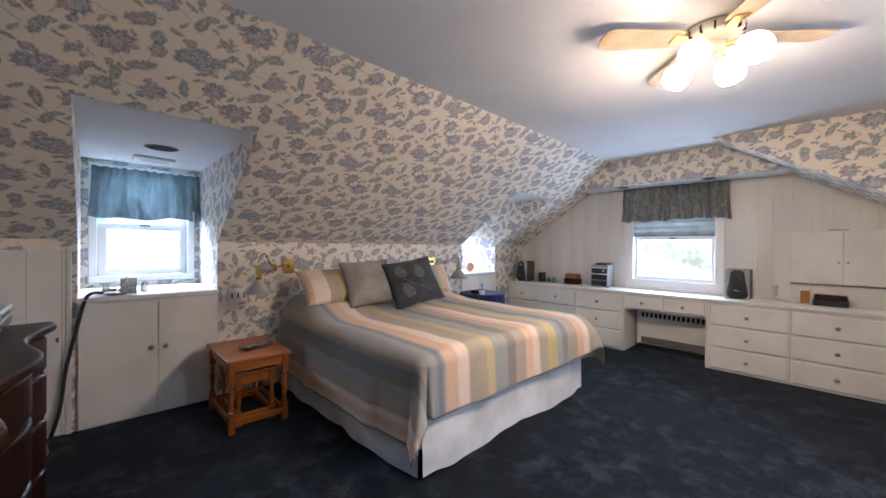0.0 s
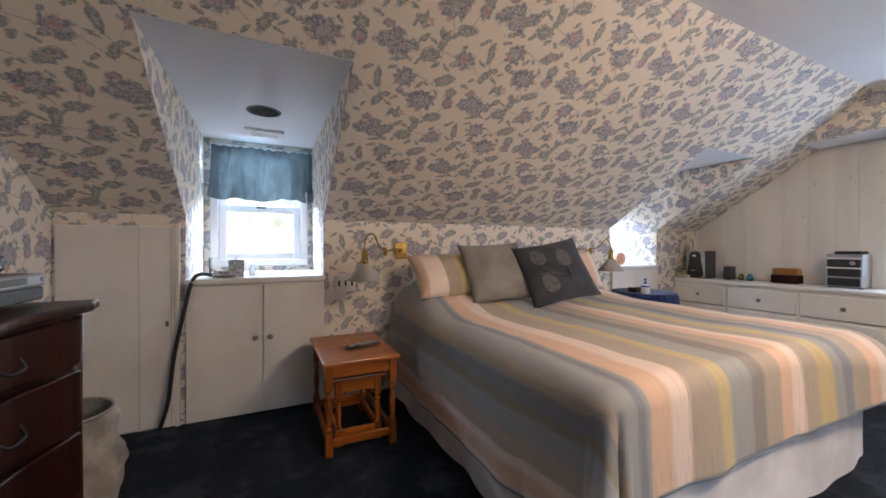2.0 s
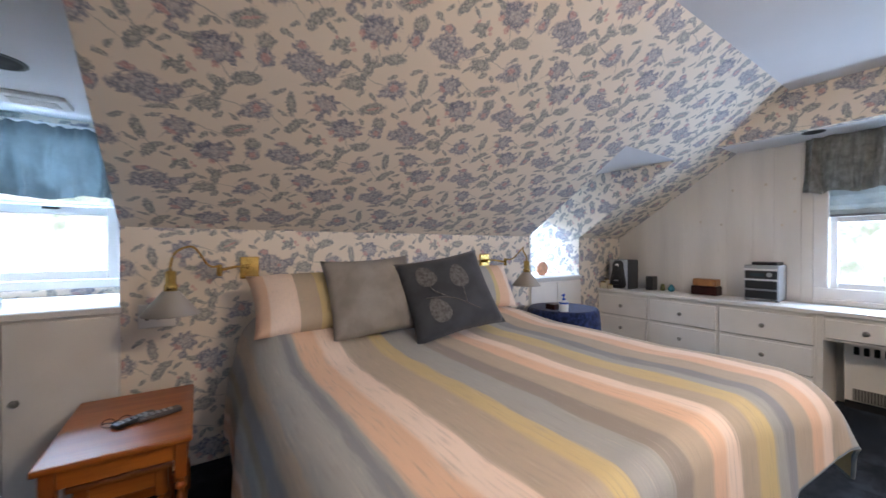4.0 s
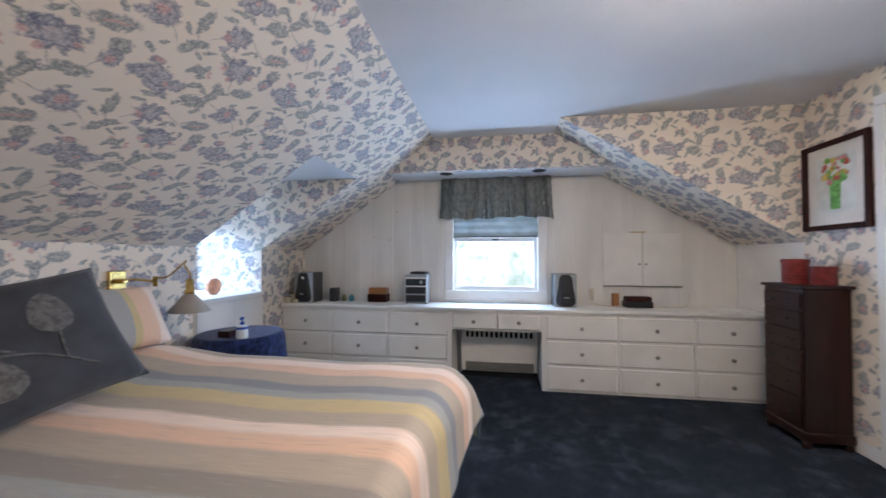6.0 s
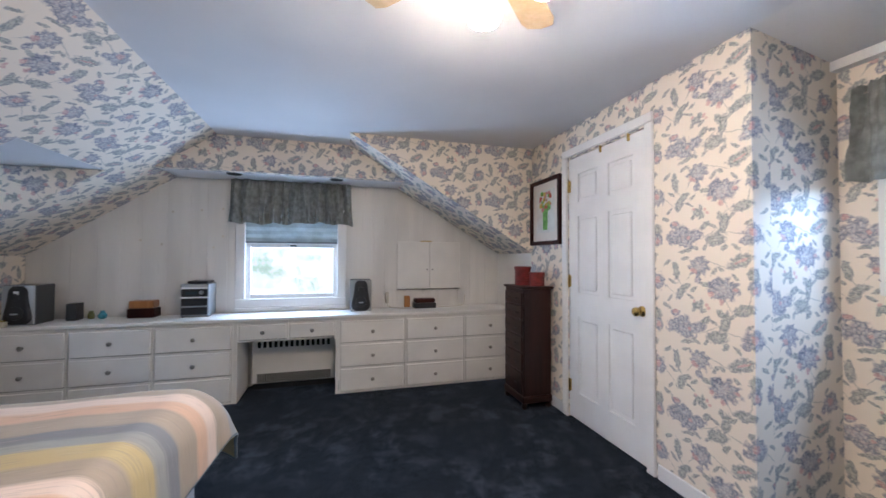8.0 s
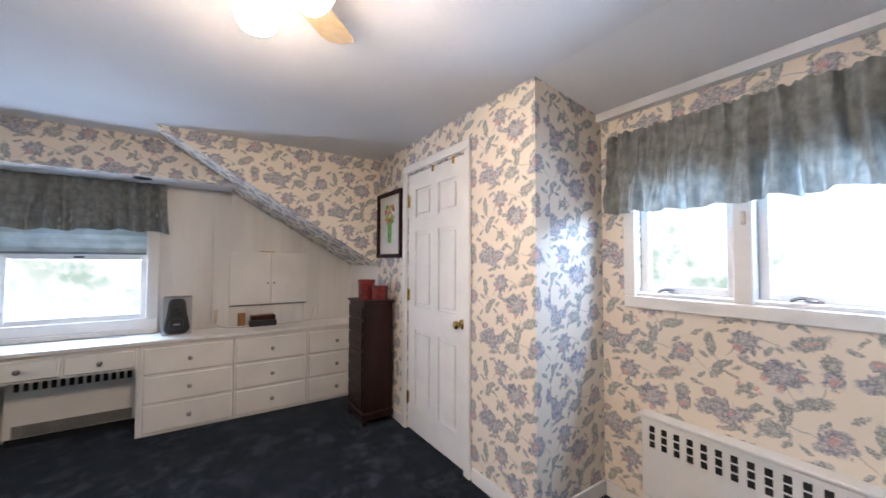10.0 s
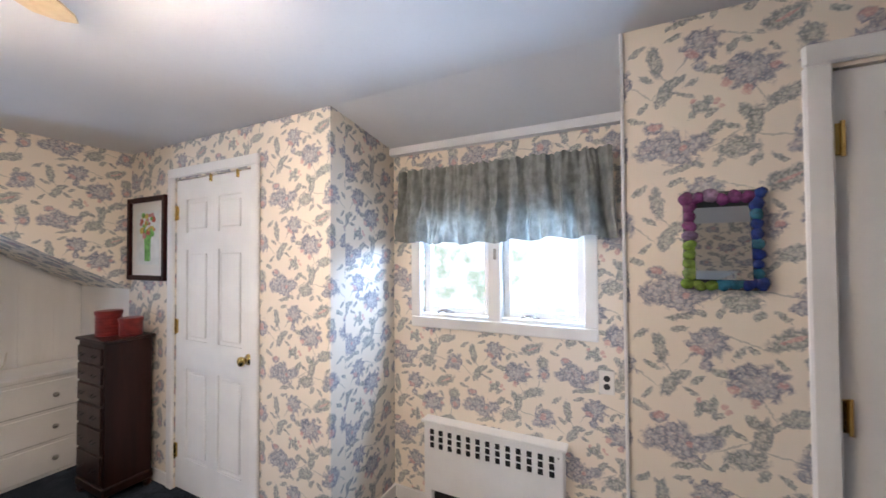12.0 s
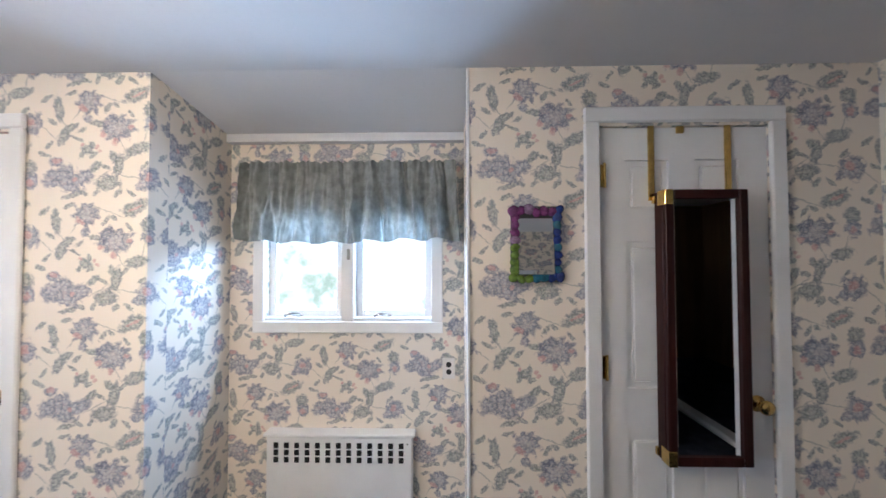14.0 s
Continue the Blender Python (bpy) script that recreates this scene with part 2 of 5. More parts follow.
def backdrop_material():
    """Glowing backdrop of far trees and sky, overexposed paleness put into its colour."""
    m, t, n, l, b = nodes_of("far_trees")
    n.remove(b)
    e = n.new("ShaderNodeEmission")
    l.new(e.outputs[0], n["Material Output"].inputs["Surface"])
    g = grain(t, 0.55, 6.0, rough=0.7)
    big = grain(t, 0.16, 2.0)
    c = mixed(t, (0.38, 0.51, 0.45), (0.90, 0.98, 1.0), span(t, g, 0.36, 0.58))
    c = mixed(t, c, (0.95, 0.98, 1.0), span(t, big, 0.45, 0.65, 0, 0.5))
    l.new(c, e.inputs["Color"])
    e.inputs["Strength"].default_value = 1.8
    return m


PAPER = wallpaper_material()
CARPET = carpet_material()
GLASS = pane_material()
PLASTER = surface("ceiling_plaster", (0.74, 0.74, 0.76), 0.8, vary=0.04, scale=1.5, fine=60, bump=0.12)
WHITE = surface("white_paint", (0.78, 0.755, 0.72), 0.42, vary=0.05, scale=3.0, fine=90, bump=0.08)
PLANK = surface("whitewashed_plank", (0.74, 0.715, 0.68), 0.5, vary=0.08, scale=5.0, fine=40, bump=0.15, stretch=(1, 1, 0.12))
TRIM = surface("white_satin_trim", (0.80, 0.79, 0.78), 0.52, vary=0.04, scale=4.0, fine=80, bump=0.06)
BRASS = surface("brass", (0.62, 0.42, 0.14), 0.22, 1.0, vary=0.15, scale=30, bump=0.03)
PEWTER = surface("pewter", (0.36, 0.34, 0.31), 0.32, 1.0, vary=0.2, scale=40, bump=0.05)
CHROME = surface("chrome", (0.72, 0.72, 0.74), 0.15, 1.0, vary=0.05, bump=0.0)
BLACK = surface("black_plastic", (0.018, 0.018, 0.02), 0.35, vary=0.2, bump=0.05)
# near-black colour that paints shade into gaps, slots and recesses
DARK_GAP = surface("dark_gap", (0.012, 0.011, 0.01), 0.9, bump=0.0)
CHARCOAL = surface("charcoal_plastic", (0.05, 0.055, 0.06), 0.4, vary=0.12, bump=0.04)
SILVER = surface("silver_plastic", (0.42, 0.44, 0.46), 0.35, 0.6, vary=0.08, bump=0.03)
CHERRY = wood("dark_cherry_wood", (0.012, 0.0035, 0.0025), (0.035, 0.010, 0.007), 0.36, 10.0, coat=0.06, spec=0.3)
MAHOGANY = wood("mahogany_wood", (0.018, 0.0045, 0.004), (0.042, 0.010, 0.008), 0.4, 10.0, coat=0.0, spec=0.15)
PINE = wood("orange_pine_wood", (0.25, 0.058, 0.007), (0.44, 0.130, 0.018), 0.32, 9.0, axis=(0.12, 1, 1))
PINE_LEG = wood("turned_pine_wood", (0.22, 0.050, 0.006), (0.38, 0.105, 0.015), 0.32, 9.0)
PANELWOOD = wood("brown_wall_panel", (0.10, 0.05, 0.022), (0.19, 0.10, 0.045), 0.45, 5.0)
VALANCE = cloth_material("sage_valance_cloth", (0.26, 0.275, 0.265), 0.10, scale=22, vary=0.22)
TEAL_VALANCE = cloth_material("teal_valance_cloth", (0.15, 0.21, 0.23), 0.03)
SKIRT = cloth_material("white_bed_skirt_cloth", (0.70, 0.71, 0.74), 0.0, scale=4)
TAUPE = cloth_material("taupe_cushion_cloth", (0.27, 0.255, 0.245), 0.0)
SLATE = cloth_material("slate_cushion_cloth", (0.05, 0.056, 0.07), 0.0)
NAVY = cloth_material("navy_tablecloth", (0.016, 0.028, 0.095), 0.0, vary=0.55, scale=34)
FAR = backdrop_material()

# ---- helpers for building ----


def uv_flat(bm, shift=(0, 0)):
    """Lays the surfaces out in metres: u along the level, v up the surface."""
    layer = bm.loops.layers.uv.verify()
    bm.normal_update()
    up = Vector((0, 0, 1))
    for f in bm.faces:
        h = up.cross(f.normal)
        h = Vector((1, 0, 0)) if h.length < 0.05 else h.normalized()
        w = f.normal.cross(h)
        for lp in f.loops:
            p = lp.vert.co
            lp[layer].uv = (p.dot(h) + shift[0], p.dot(w) + shift[1])


def finish(name, bm, material, smooth=False, uv=True, shift=(0, 0)):
    bmesh.ops.recalc_face_normals(bm, faces=bm.faces[:])
    if uv:
        uv_flat(bm, shift)
    me = bpy.data.meshes.new(name)
    bm.to_mesh(me)
    bm.free()
    for x in material if isinstance(material, (list, tuple)) else [material]:
        me.materials.append(x)
    if smooth:
        me.polygons.foreach_set("use_smooth", [True] * len(me.polygons))
    return me


def setting(name, bm, material, label, category="", kind="structure", smooth=False, uv=True, shift=(0, 0)):
    return tagged(new(name, finish(name, bm, material, smooth, uv, shift)), label, category or name.split("_")[0], kind=kind)


def thing(name, label, category, place=(0, 0, 0), group="", kind=""):
    ob = new(name)
    ob.empty_display_size = 0.1
    ob.location = place
    return tagged(ob, label, category, group, kind)


def part(name, bm, material, parent, label="", smooth=False, uv=True):
    """One mesh, made in world places, under a thing or a part."""
    ob = new(name, bm if isinstance(bm, bpy.types.Mesh) else finish(name, bm, material, smooth, uv))
    ob.parent = parent
    if parent.parent is None and parent.data is None:
        ob.matrix_parent_inverse = Matrix.LocRotScale(parent.location, parent.rotation_euler, None).inverted()
    return tagged(ob, label)


def box(x0, x1, y0, y1, z0, z1, bevel=0.0, bm=None, segments=1):
    bm = bm or bmesh.new()
    m = Matrix.LocRotScale(((x0 + x1) / 2, (y0 + y1) / 2, (z0 + z1) / 2), None, (abs(x1 - x0), abs(y1 - y0), abs(z1 - z0)))
    made = bmesh.ops.create_cube(bm, size=1, matrix=m)
    if bevel:
        es = list({e for v in made["verts"] for e in v.link_edges})
        bmesh.ops.bevel(bm, geom=es, offset=bevel, segments=segments, affect="EDGES", profile=0.6)
    return bm


def slab(polys, push, bm=None):
    """Flat polygons thickened by the vector push."""
    bm = bm or bmesh.new()
    push = Vector(push)
    for pts in polys:
        a = [bm.verts.new(p) for p in pts]
        b = [bm.verts.new(Vector(p) + push) for p in pts]
        bm.faces.new(a)
        bm.faces.new(b[::-1])
        for i in range(len(a)):
            j = (i + 1) % len(a)
            bm.faces.new((a[j], a[i], b[i], b[j]))
    return bm


def lathe(profile, place=(0, 0, 0), segs=20, bm=None, turn=None):
    """Turns (radius, height) pairs about z; turn: a matrix that tips the result."""
    bm = bm or bmesh.new()
    m = Matrix.Translation(place) @ (turn or Matrix())
    rings = []
    for r, h in profile:
        rings.append([bm.verts.new(m @ Vector((r * math.cos(2 * math.pi * k / segs), r * math.sin(2 * math.pi * k / segs), h))) for k in range(segs)])
    for a, b in zip(rings, rings[1:]):
        for k in range(segs):
            bm.faces.new((a[k], a[(k + 1) % segs], b[(k + 1) % segs], b[k]))
    if profile[0][0] > 1e-4:
        bm.faces.new(rings[0][::-1])
    if profile[-1][0] > 1e-4:
        bm.faces.new(rings[-1])
    return bm


def tube(points, radius, segs=8, bm=None):
    """A bent round bar along points."""
    bm = bm or bmesh.new()
    pts = [Vector(p) for p in points]
    rings = []
    for i, p in enumerate(pts):
        d = (pts[min(i + 1, len(pts) - 1)] - pts[max(i - 1, 0)]).normalized()
        a = d.cross(Vector((0, 0, 1)) if abs(d.z) < 0.9 else Vector((1, 0, 0))).normalized()
        c = d.cross(a)
        r = radius[i] if isinstance(radius, (list, tuple)) else radius
        rings.append([bm.verts.new(p + r * (a * math.cos(2 * math.pi * k / segs) + c * math.sin(2 * math.pi * k / segs))) for k in range(segs)])
    for a, b in zip(rings, rings[1:]):
        for k in range(segs):
            bm.faces.new((a[k], a[(k + 1) % segs], b[(k + 1) % segs], b[k]))
    bm.faces.new(rings[0][::-1])
    bm.faces.new(rings[-1])
    return bm


def bend(points, n=6):
    """A smooth line through points."""
    pts = [Vector(p) for p in points]
    pts = [2 * pts[0] - pts[1]] + pts + [2 * pts[-1] - pts[-2]]
    out = []
    for a, b, c, d in zip(pts, pts[1:], pts[2:], pts[3:]):
        for k in range(n):
            s = k / n
            out.append(0.5 * (2 * b + (c - a) * s + (2 * a - 5 * b + 4 * c - d) * s * s + (3 * b - a - 3 * c + d) * s ** 3))
    return out + [pts[-2]]


def grid(nu, nv, f, bm=None):
    """A sheet of quads from f(i / nu, j / nv)."""
    bm = bm or bmesh.new()
    layer = bm.loops.layers.uv.verify()
    vs = [[bm.verts.new(f(i / nu, j / nv)) for j in range(nv + 1)] for i in range(nu + 1)]
    for i in range(nu):
        for j in range(nv):
            fc = bm.faces.new((vs[i][j], vs[i + 1][j], vs[i + 1][j + 1], vs[i][j + 1]))
            for lp, (a, b) in zip(fc.loops, ((i, j), (i + 1, j), (i + 1, j + 1), (i, j + 1))):
                lp[layer].uv = (a / nu, b / nv)
    return bm


def rects_round(x0, x1, z0, z1, holes):
    """The rectangle less its holes (x0, x1, z0, z1), as rectangles."""
    xs = sorted({x0, x1, *(h for o in holes for h in o[:2] if x0 < h < x1)})
    out = []
    for a, b in zip(xs, xs[1:]):
        m, zs = (a + b) / 2, [z0]
        for o in sorted((o for o in holes if o[0] < m < o[1]), key=lambda o: o[2]):
            zs += [o[2], o[3]]
        zs.append(z1)
        out += [(a, b, zs[i], zs[i + 1]) for i in range(0, len(zs), 2) if zs[i + 1] - zs[i] > 1e-4]
    return out


# ---- the room ----
H, KY, KZ, CY = 2.29, 4.305, 1.255, 2.77          # ceiling, knee wall, its top, where the slope meets the ceiling
XW, XE, HX, HZ = -2.97, 2.72, 2.29, 1.985         # west wall, plank wall, header
AX0, AX1, AY = -1.33, 0.0, -0.57                  # alcove
TAN = (H - KZ) / (KY - CY)
RX, RY, RKY, RKZ = 1.935, 1.685, 0.0, 1.295         # bulkhead at the east end of the door wall
RTAN = (H - RKZ) / (RY - RKY)
D1 = (-2.383, -1.580, 3.330)                      # dormers: x0, x1, front edge's y
D2 = (1.244, 1.985, 3.390)
DY = 5.0
DOOR1, DOOR2, DTOP = (0.576, 1.368), (-2.535, -1.848), 2.043
DW, DE = (0.9, 1.65), 2.05


def slope_z(y):
    return H - (y - CY) * TAN


setting("floor", box(-5.2, 2.9, -0.8, 5.2, -0.12, 0.0), CARPET, "dark navy blue plush carpet with brushed nap", "floor")
bm = slab([[(XW - .1, -0.0, H), (HX + .4, 0, H), (HX + .4, CY + .02, H), (XW - .1, CY + .02, H)],
           [(AX0 - .02, AY - .02, 2.198), (AX1 + .02, AY - .02, 2.198), (AX1 + .02, 0, H), (AX0 - .02, 0, H)]], (0, 0, 0.1))
box(AX0, AX1, AY, AY + .05, 2.160, 2.206, bm=bm)
setting("ceiling", bm, PLASTER, "flat off-white painted plaster ceiling", "ceiling")

# door wall
bm = bmesh.new()
for a, b, c, d in rects_round(AX1, RX + .02, 0, H, [(*DOOR1, 0, DTOP)]):
    box(a, b, -0.11, 0, c, d, bm=bm)
setting("wall_south_east", bm, PAPER, "cream floral wallpaper on the closet wall", "wall", shift=(0.474, -1.741))
bm = bmesh.new()
for a, b, c, d in rects_round(XW - .1, AX0, 0, H, [(*DOOR2, 0, DTOP)]):
    box(a, b, -0.11, 0, c, d, bm=bm)
setting("wall_south_west", bm, PAPER, "cream floral wallpaper on the door wall", "wall", shift=(-1.343, -1.768))
bm = box(AX1, AX1 + .1, AY - .02, -0.11, 0, H)
box(AX0 - .1, AX0, AY - .02, -0.11, 0, H, bm=bm)
setting("wall_alcove_sides", bm, PAPER, "cream floral wallpaper on the alcove's sides", "wall")
WIN = (-1.145, -0.205, 1.155, 1.76)
bm = bmesh.new()
for a, b, c, d in rects_round(AX0 - .1, AX1 + .1, 0, H, [WIN]):
    box(a, b, AY - .16, AY, c, d, bm=bm)
setting("wall_alcove", bm, PAPER, "cream floral wallpaper below a window", "wall", shift=(-0.456, -0.565))

# unseen boards, added to stop light leaking round the shut doors
bm = box(DOOR1[0] - .1, DOOR1[1] + .1, -0.20, -0.115, 0, 2.2)
box(DOOR2[0] - .1, DOOR2[1] + .1, -0.20, -0.115, 0, 2.2, bm=bm)
setting("wall_closet", bm, surface("backing_shadow_paint", (0.10, 0.085, 0.07), 0.8), "unseen dark backing boards behind the shut doors", "wall")

# knee wall, slope and dormers
bm = bmesh.new()
for a, b in ((XW - .1, D1[0]), (D1[1], D2[0]), (D2[1], XE)):
    box(a, b, KY, KY + .1, 0, KZ + .05, bm=bm)
for d in (D1, D2):
    box(d[0], d[1], KY + .03, KY + .1, 0, 0.8, bm=bm)
setting("wall_knee", bm, PAPER, "low knee wall with cream floral wallpaper", "wall")
up = Vector((0, TAN, 1)).normalized() * 0.1


def strip(x0, x1, y0, y1):
    return [(x0, y0, slope_z(y0)), (x1, y0, slope_z(y0)), (x1, y1, slope_z(y1)), (x0, y1, slope_z(y1))]


bm = slab([strip(XW - .1, D1[0], CY, KY), strip(D1[0], D1[1], CY, D1[2]), strip(D1[1], D2[0], CY, KY), strip(D2[0], D2[1], CY, D2[2]), strip(D2[1], XE + .1, CY, KY)], up)
setting("wall_slope", bm, PAPER, "sloping attic wall with cream floral wallpaper", "wall")
for n, d in enumerate((D1, D2)):
    top = slope_z(d[2])
    bm = bmesh.new()
    for x, s in ((d[0], -1), (d[1], 1)):
        q = x - .004 * s
        slab([[(q, d[2] + .008, top - .003), (q, DY, top - .003), (q, DY, 0.7), (q, KY + .004, 0.7), (q, KY + .004, KZ + .002)]], (0.08 * s, 0, 0), bm)
    setting(f"wall_dormer_{n + 1}", bm, PAPER, "dormer cheeks with cream floral wallpaper", "wall")
    bm = slab([[(d[0] - .08, d[2] + .004, top), (d[1] + .08, d[2] + .004, top), (d[1] + .08, DY + .1, top), (d[0] - .08, DY + .1, top)]], (0, 0, 0.08))
    setting(f"ceiling_dormer_{n + 1}", bm, PLASTER, "white painted dormer ceiling", "ceiling")
    c = (d[0] + d[1]) / 2
    bm = bmesh.new()
    for a, b, e, f in rects_round(d[0], d[1], 0.7, top, [(c - .30, c + .30, 0.96, 1.82)]):
        box(a, b, DY, DY + .14, e, f, bm=bm)
    setting(f"wall_dormer_back_{n + 1}", bm, PAPER, "floral wallpaper round the dormer window", "wall")

# east end
bm = slab([[(HX, RY, H), (HX, CY, H), (HX, CY + (H - HZ) / TAN, HZ), (HX, RY - (H - HZ) / RTAN, HZ)]], (0.06, 0, 0))
setting("wall_header", bm, PAPER, "wallpapered header beam above the desk", "wall")
setting("ceiling_soffit", box(HX + .06, XE, 0.8, 3.6, HZ + .004, HZ + .06), PLASTER, "white painted soffit over the desk", "ceiling")
rup = Vector((0, -RTAN, 1)).normalized() * 0.05
bm = slab([[(RX, RY, H), (XE + .1, RY, H), (XE + .1, RKY, RKZ), (RX, RKY, RKZ)]], rup)
setting("wall_slope_east", bm, PAPER, "small sloping wall with floral wallpaper", "wall")
bm = slab([[(RX - .004, RY + .004, H), (RX - .004, -0.005, H), (RX - .004, -0.005, RKZ - .03), (RX - .004, RKY, RKZ)]], (0.03, 0, 0))
setting("wall_bulkhead", bm, PAPER, "triangular bulkhead with cream floral wallpaper", "wall")
setting("wall_knee_east", box(RX + .021, XE, RKY - .08, RKY, 0, RKZ + .02), WHITE, "low white painted knee wall", "wall")
setting("wall_gable_core", box(XE + .02, XE + .14, -0.2, 1.74, 0, 2.2), WHITE, "back of the boarded gable wall", "wall")
setting("wall_gable_core_sill", box(XE + .02, XE + .14, 1.741, 2.679, 0, 0.815), WHITE, "gable wall below the desk window", "wall")
setting("wall_gable_core_north", box(XE + .02, XE + .14, 2.68, 4.5, 0, 2.2), WHITE, "back of the boarded gable wall", "wall")

# west end and the hall behind its doorway
bm = bmesh.new()
for a, b, c, d in rects_round(-0.0, CY, 0, H, [(*DW, 0, DE)]):
    box(XW - .1, XW, a, b, c, d, bm=bm)
slab([[(XW, CY, 0), (XW, KY, 0), (XW, KY, KZ), (XW, CY, H)]], (-0.1, 0, 0), bm)
setting("wall_west", bm, PAPER, "end wall with cream floral wallpaper", "wall")
bm = box(-5.2, -5.1, -0.8, 5.2, 0, 2.5)
box(-5.2, XW - .1, 4.3, 4.4, 0, 2.5, bm=bm)
box(-5.2, XW - .1, -0.5, -0.4, 0, 2.5, bm=bm)
setting("wall_hall", bm, PANELWOOD, "brown wood panelling in the dark hall", "wall")
setting("ceiling_hall", box(-5.2, XW - .1, -0.5, 4.4, 2.3, 2.4), PLASTER, "plain hall ceiling", "ceiling")
setting("threshold", box(-3.62, -3.5, -0.39, 4.29, 0, 0.05, 0.01), TRIM, "white painted floor edging in the hall", "trim")


def frame_trim(name, axis, at, out, a0, a1, z0, z1, w, t, sides="lrtb", label="white painted casing", material=None):
    """Casing boards round an opening. axis: the level axis of the wall ('x' or 'y'); at: the wall's face; out: which way it faces."""
    bm = bmesh.new()

    def board(p0, p1, q0, q1):
        lo, hi = sorted((at, at + out * t))
        if axis == "x":
            box(p0, p1, lo, hi, q0, q1, 0.006, bm)
        else:
            box(lo, hi, p0, p1, q0, q1, 0.006, bm)
    if "l" in sides:
        board(a0 - w, a0, z0, z1)
    if "r" in sides:
        board(a1, a1 + w, z0, z1)
    if "t" in sides:
        board(a0 - w, a1 + w, z1, z1 + w)
    if "b" in sides:
        board(a0 - w, a1 + w, z0 - w, z0)
    return setting(name, bm, material or TRIM, label, "trim")


frame_trim("trim_door_1", "x", 0, 1, DOOR1[0] + .007, DOOR1[1] - .007, 0, DTOP + .01, 0.062, 0.022, "lrt")
frame_trim("trim_door_2", "x", 0, 1, DOOR2[0] + .007, DOOR2[1] - .007, 0, DTOP + .01, 0.062, 0.022, "lrt")
frame_trim("trim_doorway", "y", XW, 1, *DW, 0, DE, 0.075, 0.02, "lrt")
setting("trim_alcove_corner", box(AX0 - .003, AX0 + .009, -0.03, 0.009, 0.0, H - .002, 0.002), TRIM, "white painted corner bead", "trim")

bm = box(DOOR1[1] + .066, RX - .02, 0, 0.014, 0, 0.085, 0.004)
box(AX1 + .001, DOOR1[0] - .066, 0, 0.014, 0, 0.085, 0.004, bm)
box(AX1 - .014, AX1, AY, 0.012, 0, 0.085, 0.004, bm)
box(AX0 + .014, AX1 - .016, AY, AY + .014, 0, 0.085, 0.004, bm)
box(XW, DOOR2[0] - .066, 0, 0.014, 0, 0.085, 0.004, bm)
box(DOOR2[1] + .066, AX0 - .006, 0, 0.014, 0, 0.085, 0.004, bm)
setting("baseboard", bm, TRIM, "low white painted baseboard", "baseboard")

# ---- doors ----


def six_panel_door(name, x0, x1, knob_x, hinge_x, label, hinges):
    d = thing(name, label, "door", ((x0 + x1) / 2, -0.03, 0), kind="structure")
    x0, x1, z1 = x0 + .004, x1 - .004, DTOP - .006
    leaf = part("door_leaf", box(x0, x1, -0.05, -0.020, 0.012, z1), TRIM, d)
    w, mid = 0.112, (x0 + x1) / 2
    rows = ((0.215, 0.80), (0.985, 1.575), (1.685, 1.905))
    bm = box(x0, x0 + w, -0.0198, -0.008, 0.012, z1)
    box(x1 - w, x1, -0.0198, -0.008, 0.012, z1, bm=bm)
    for a, b in ((0.012, rows[0][0]), (rows[0][1], rows[1][0]), (rows[1][1], rows[2][0]), (rows[2][1], z1)):
        box(x0 + w, x1 - w, -0.0198, -0.008, a, b, bm=bm)
    for a, b in rows:
        box(mid - .052, mid + .052, -0.0198, -0.008, a, b, bm=bm)
    part("stiles", bm, TRIM, d)
    for a, b in rows:
        for p, q in ((x0 + w, mid - .052), (mid + .052, x1 - w)):
            bm = box(p + .024, q - .024, -0.0199, -0.0105, a + .024, b - .024, 0.008)
            part("panel", bm, TRIM, d)
    s = -1 if knob_x < hinge_x else 1
    knob = part("knob", lathe([(0.032, 0), (0.032, 0.006), (0.011, 0.01), (0.011, 0.03), (0.022, 0.036), (0.028, 0.046), (0.026, 0.058), (0.014, 0.064), (0.0, 0.065)],
                              (knob_x, -0.008, 0.93), 24, turn=Matrix.Rotation(radians(-90), 4, "X")), BRASS, d, "polished brass knob", True)
    for z in hinges:
        bm = box(hinge_x - .008, hinge_x + .02, -0.012, 0.004, z - .045, z + .045, 0.002)
        lathe([(0.006, -0.05), (0.006, 0.05)], (hinge_x, 0.006, z), 8, bm)
        part("hinge", bm, BRASS, d, "brass hinge")
    return d


d1 = six_panel_door("door_1", *DOOR1, 0.628, 1.345, "closed white six-panel closet door with brass knob", (0.255, 1.07, 1.82))
for x in (0.72, 0.98):
    part("hook", box(x, x + .014, -0.03, 0.004, 2.0, DTOP + .006, 0.002), BRASS, d1, "small brass over-door hook")
d2 = six_panel_door("door_2", *DOOR2, -2.468, -1.876, "closed white six-panel door with brass knob", (0.25, 1.07, 1.84))
part("hook", box(-2.20, -2.17, -0.012, 0.002, 2.012, 2.040, 0.002), BRASS, d2, "small brass over-door hook")

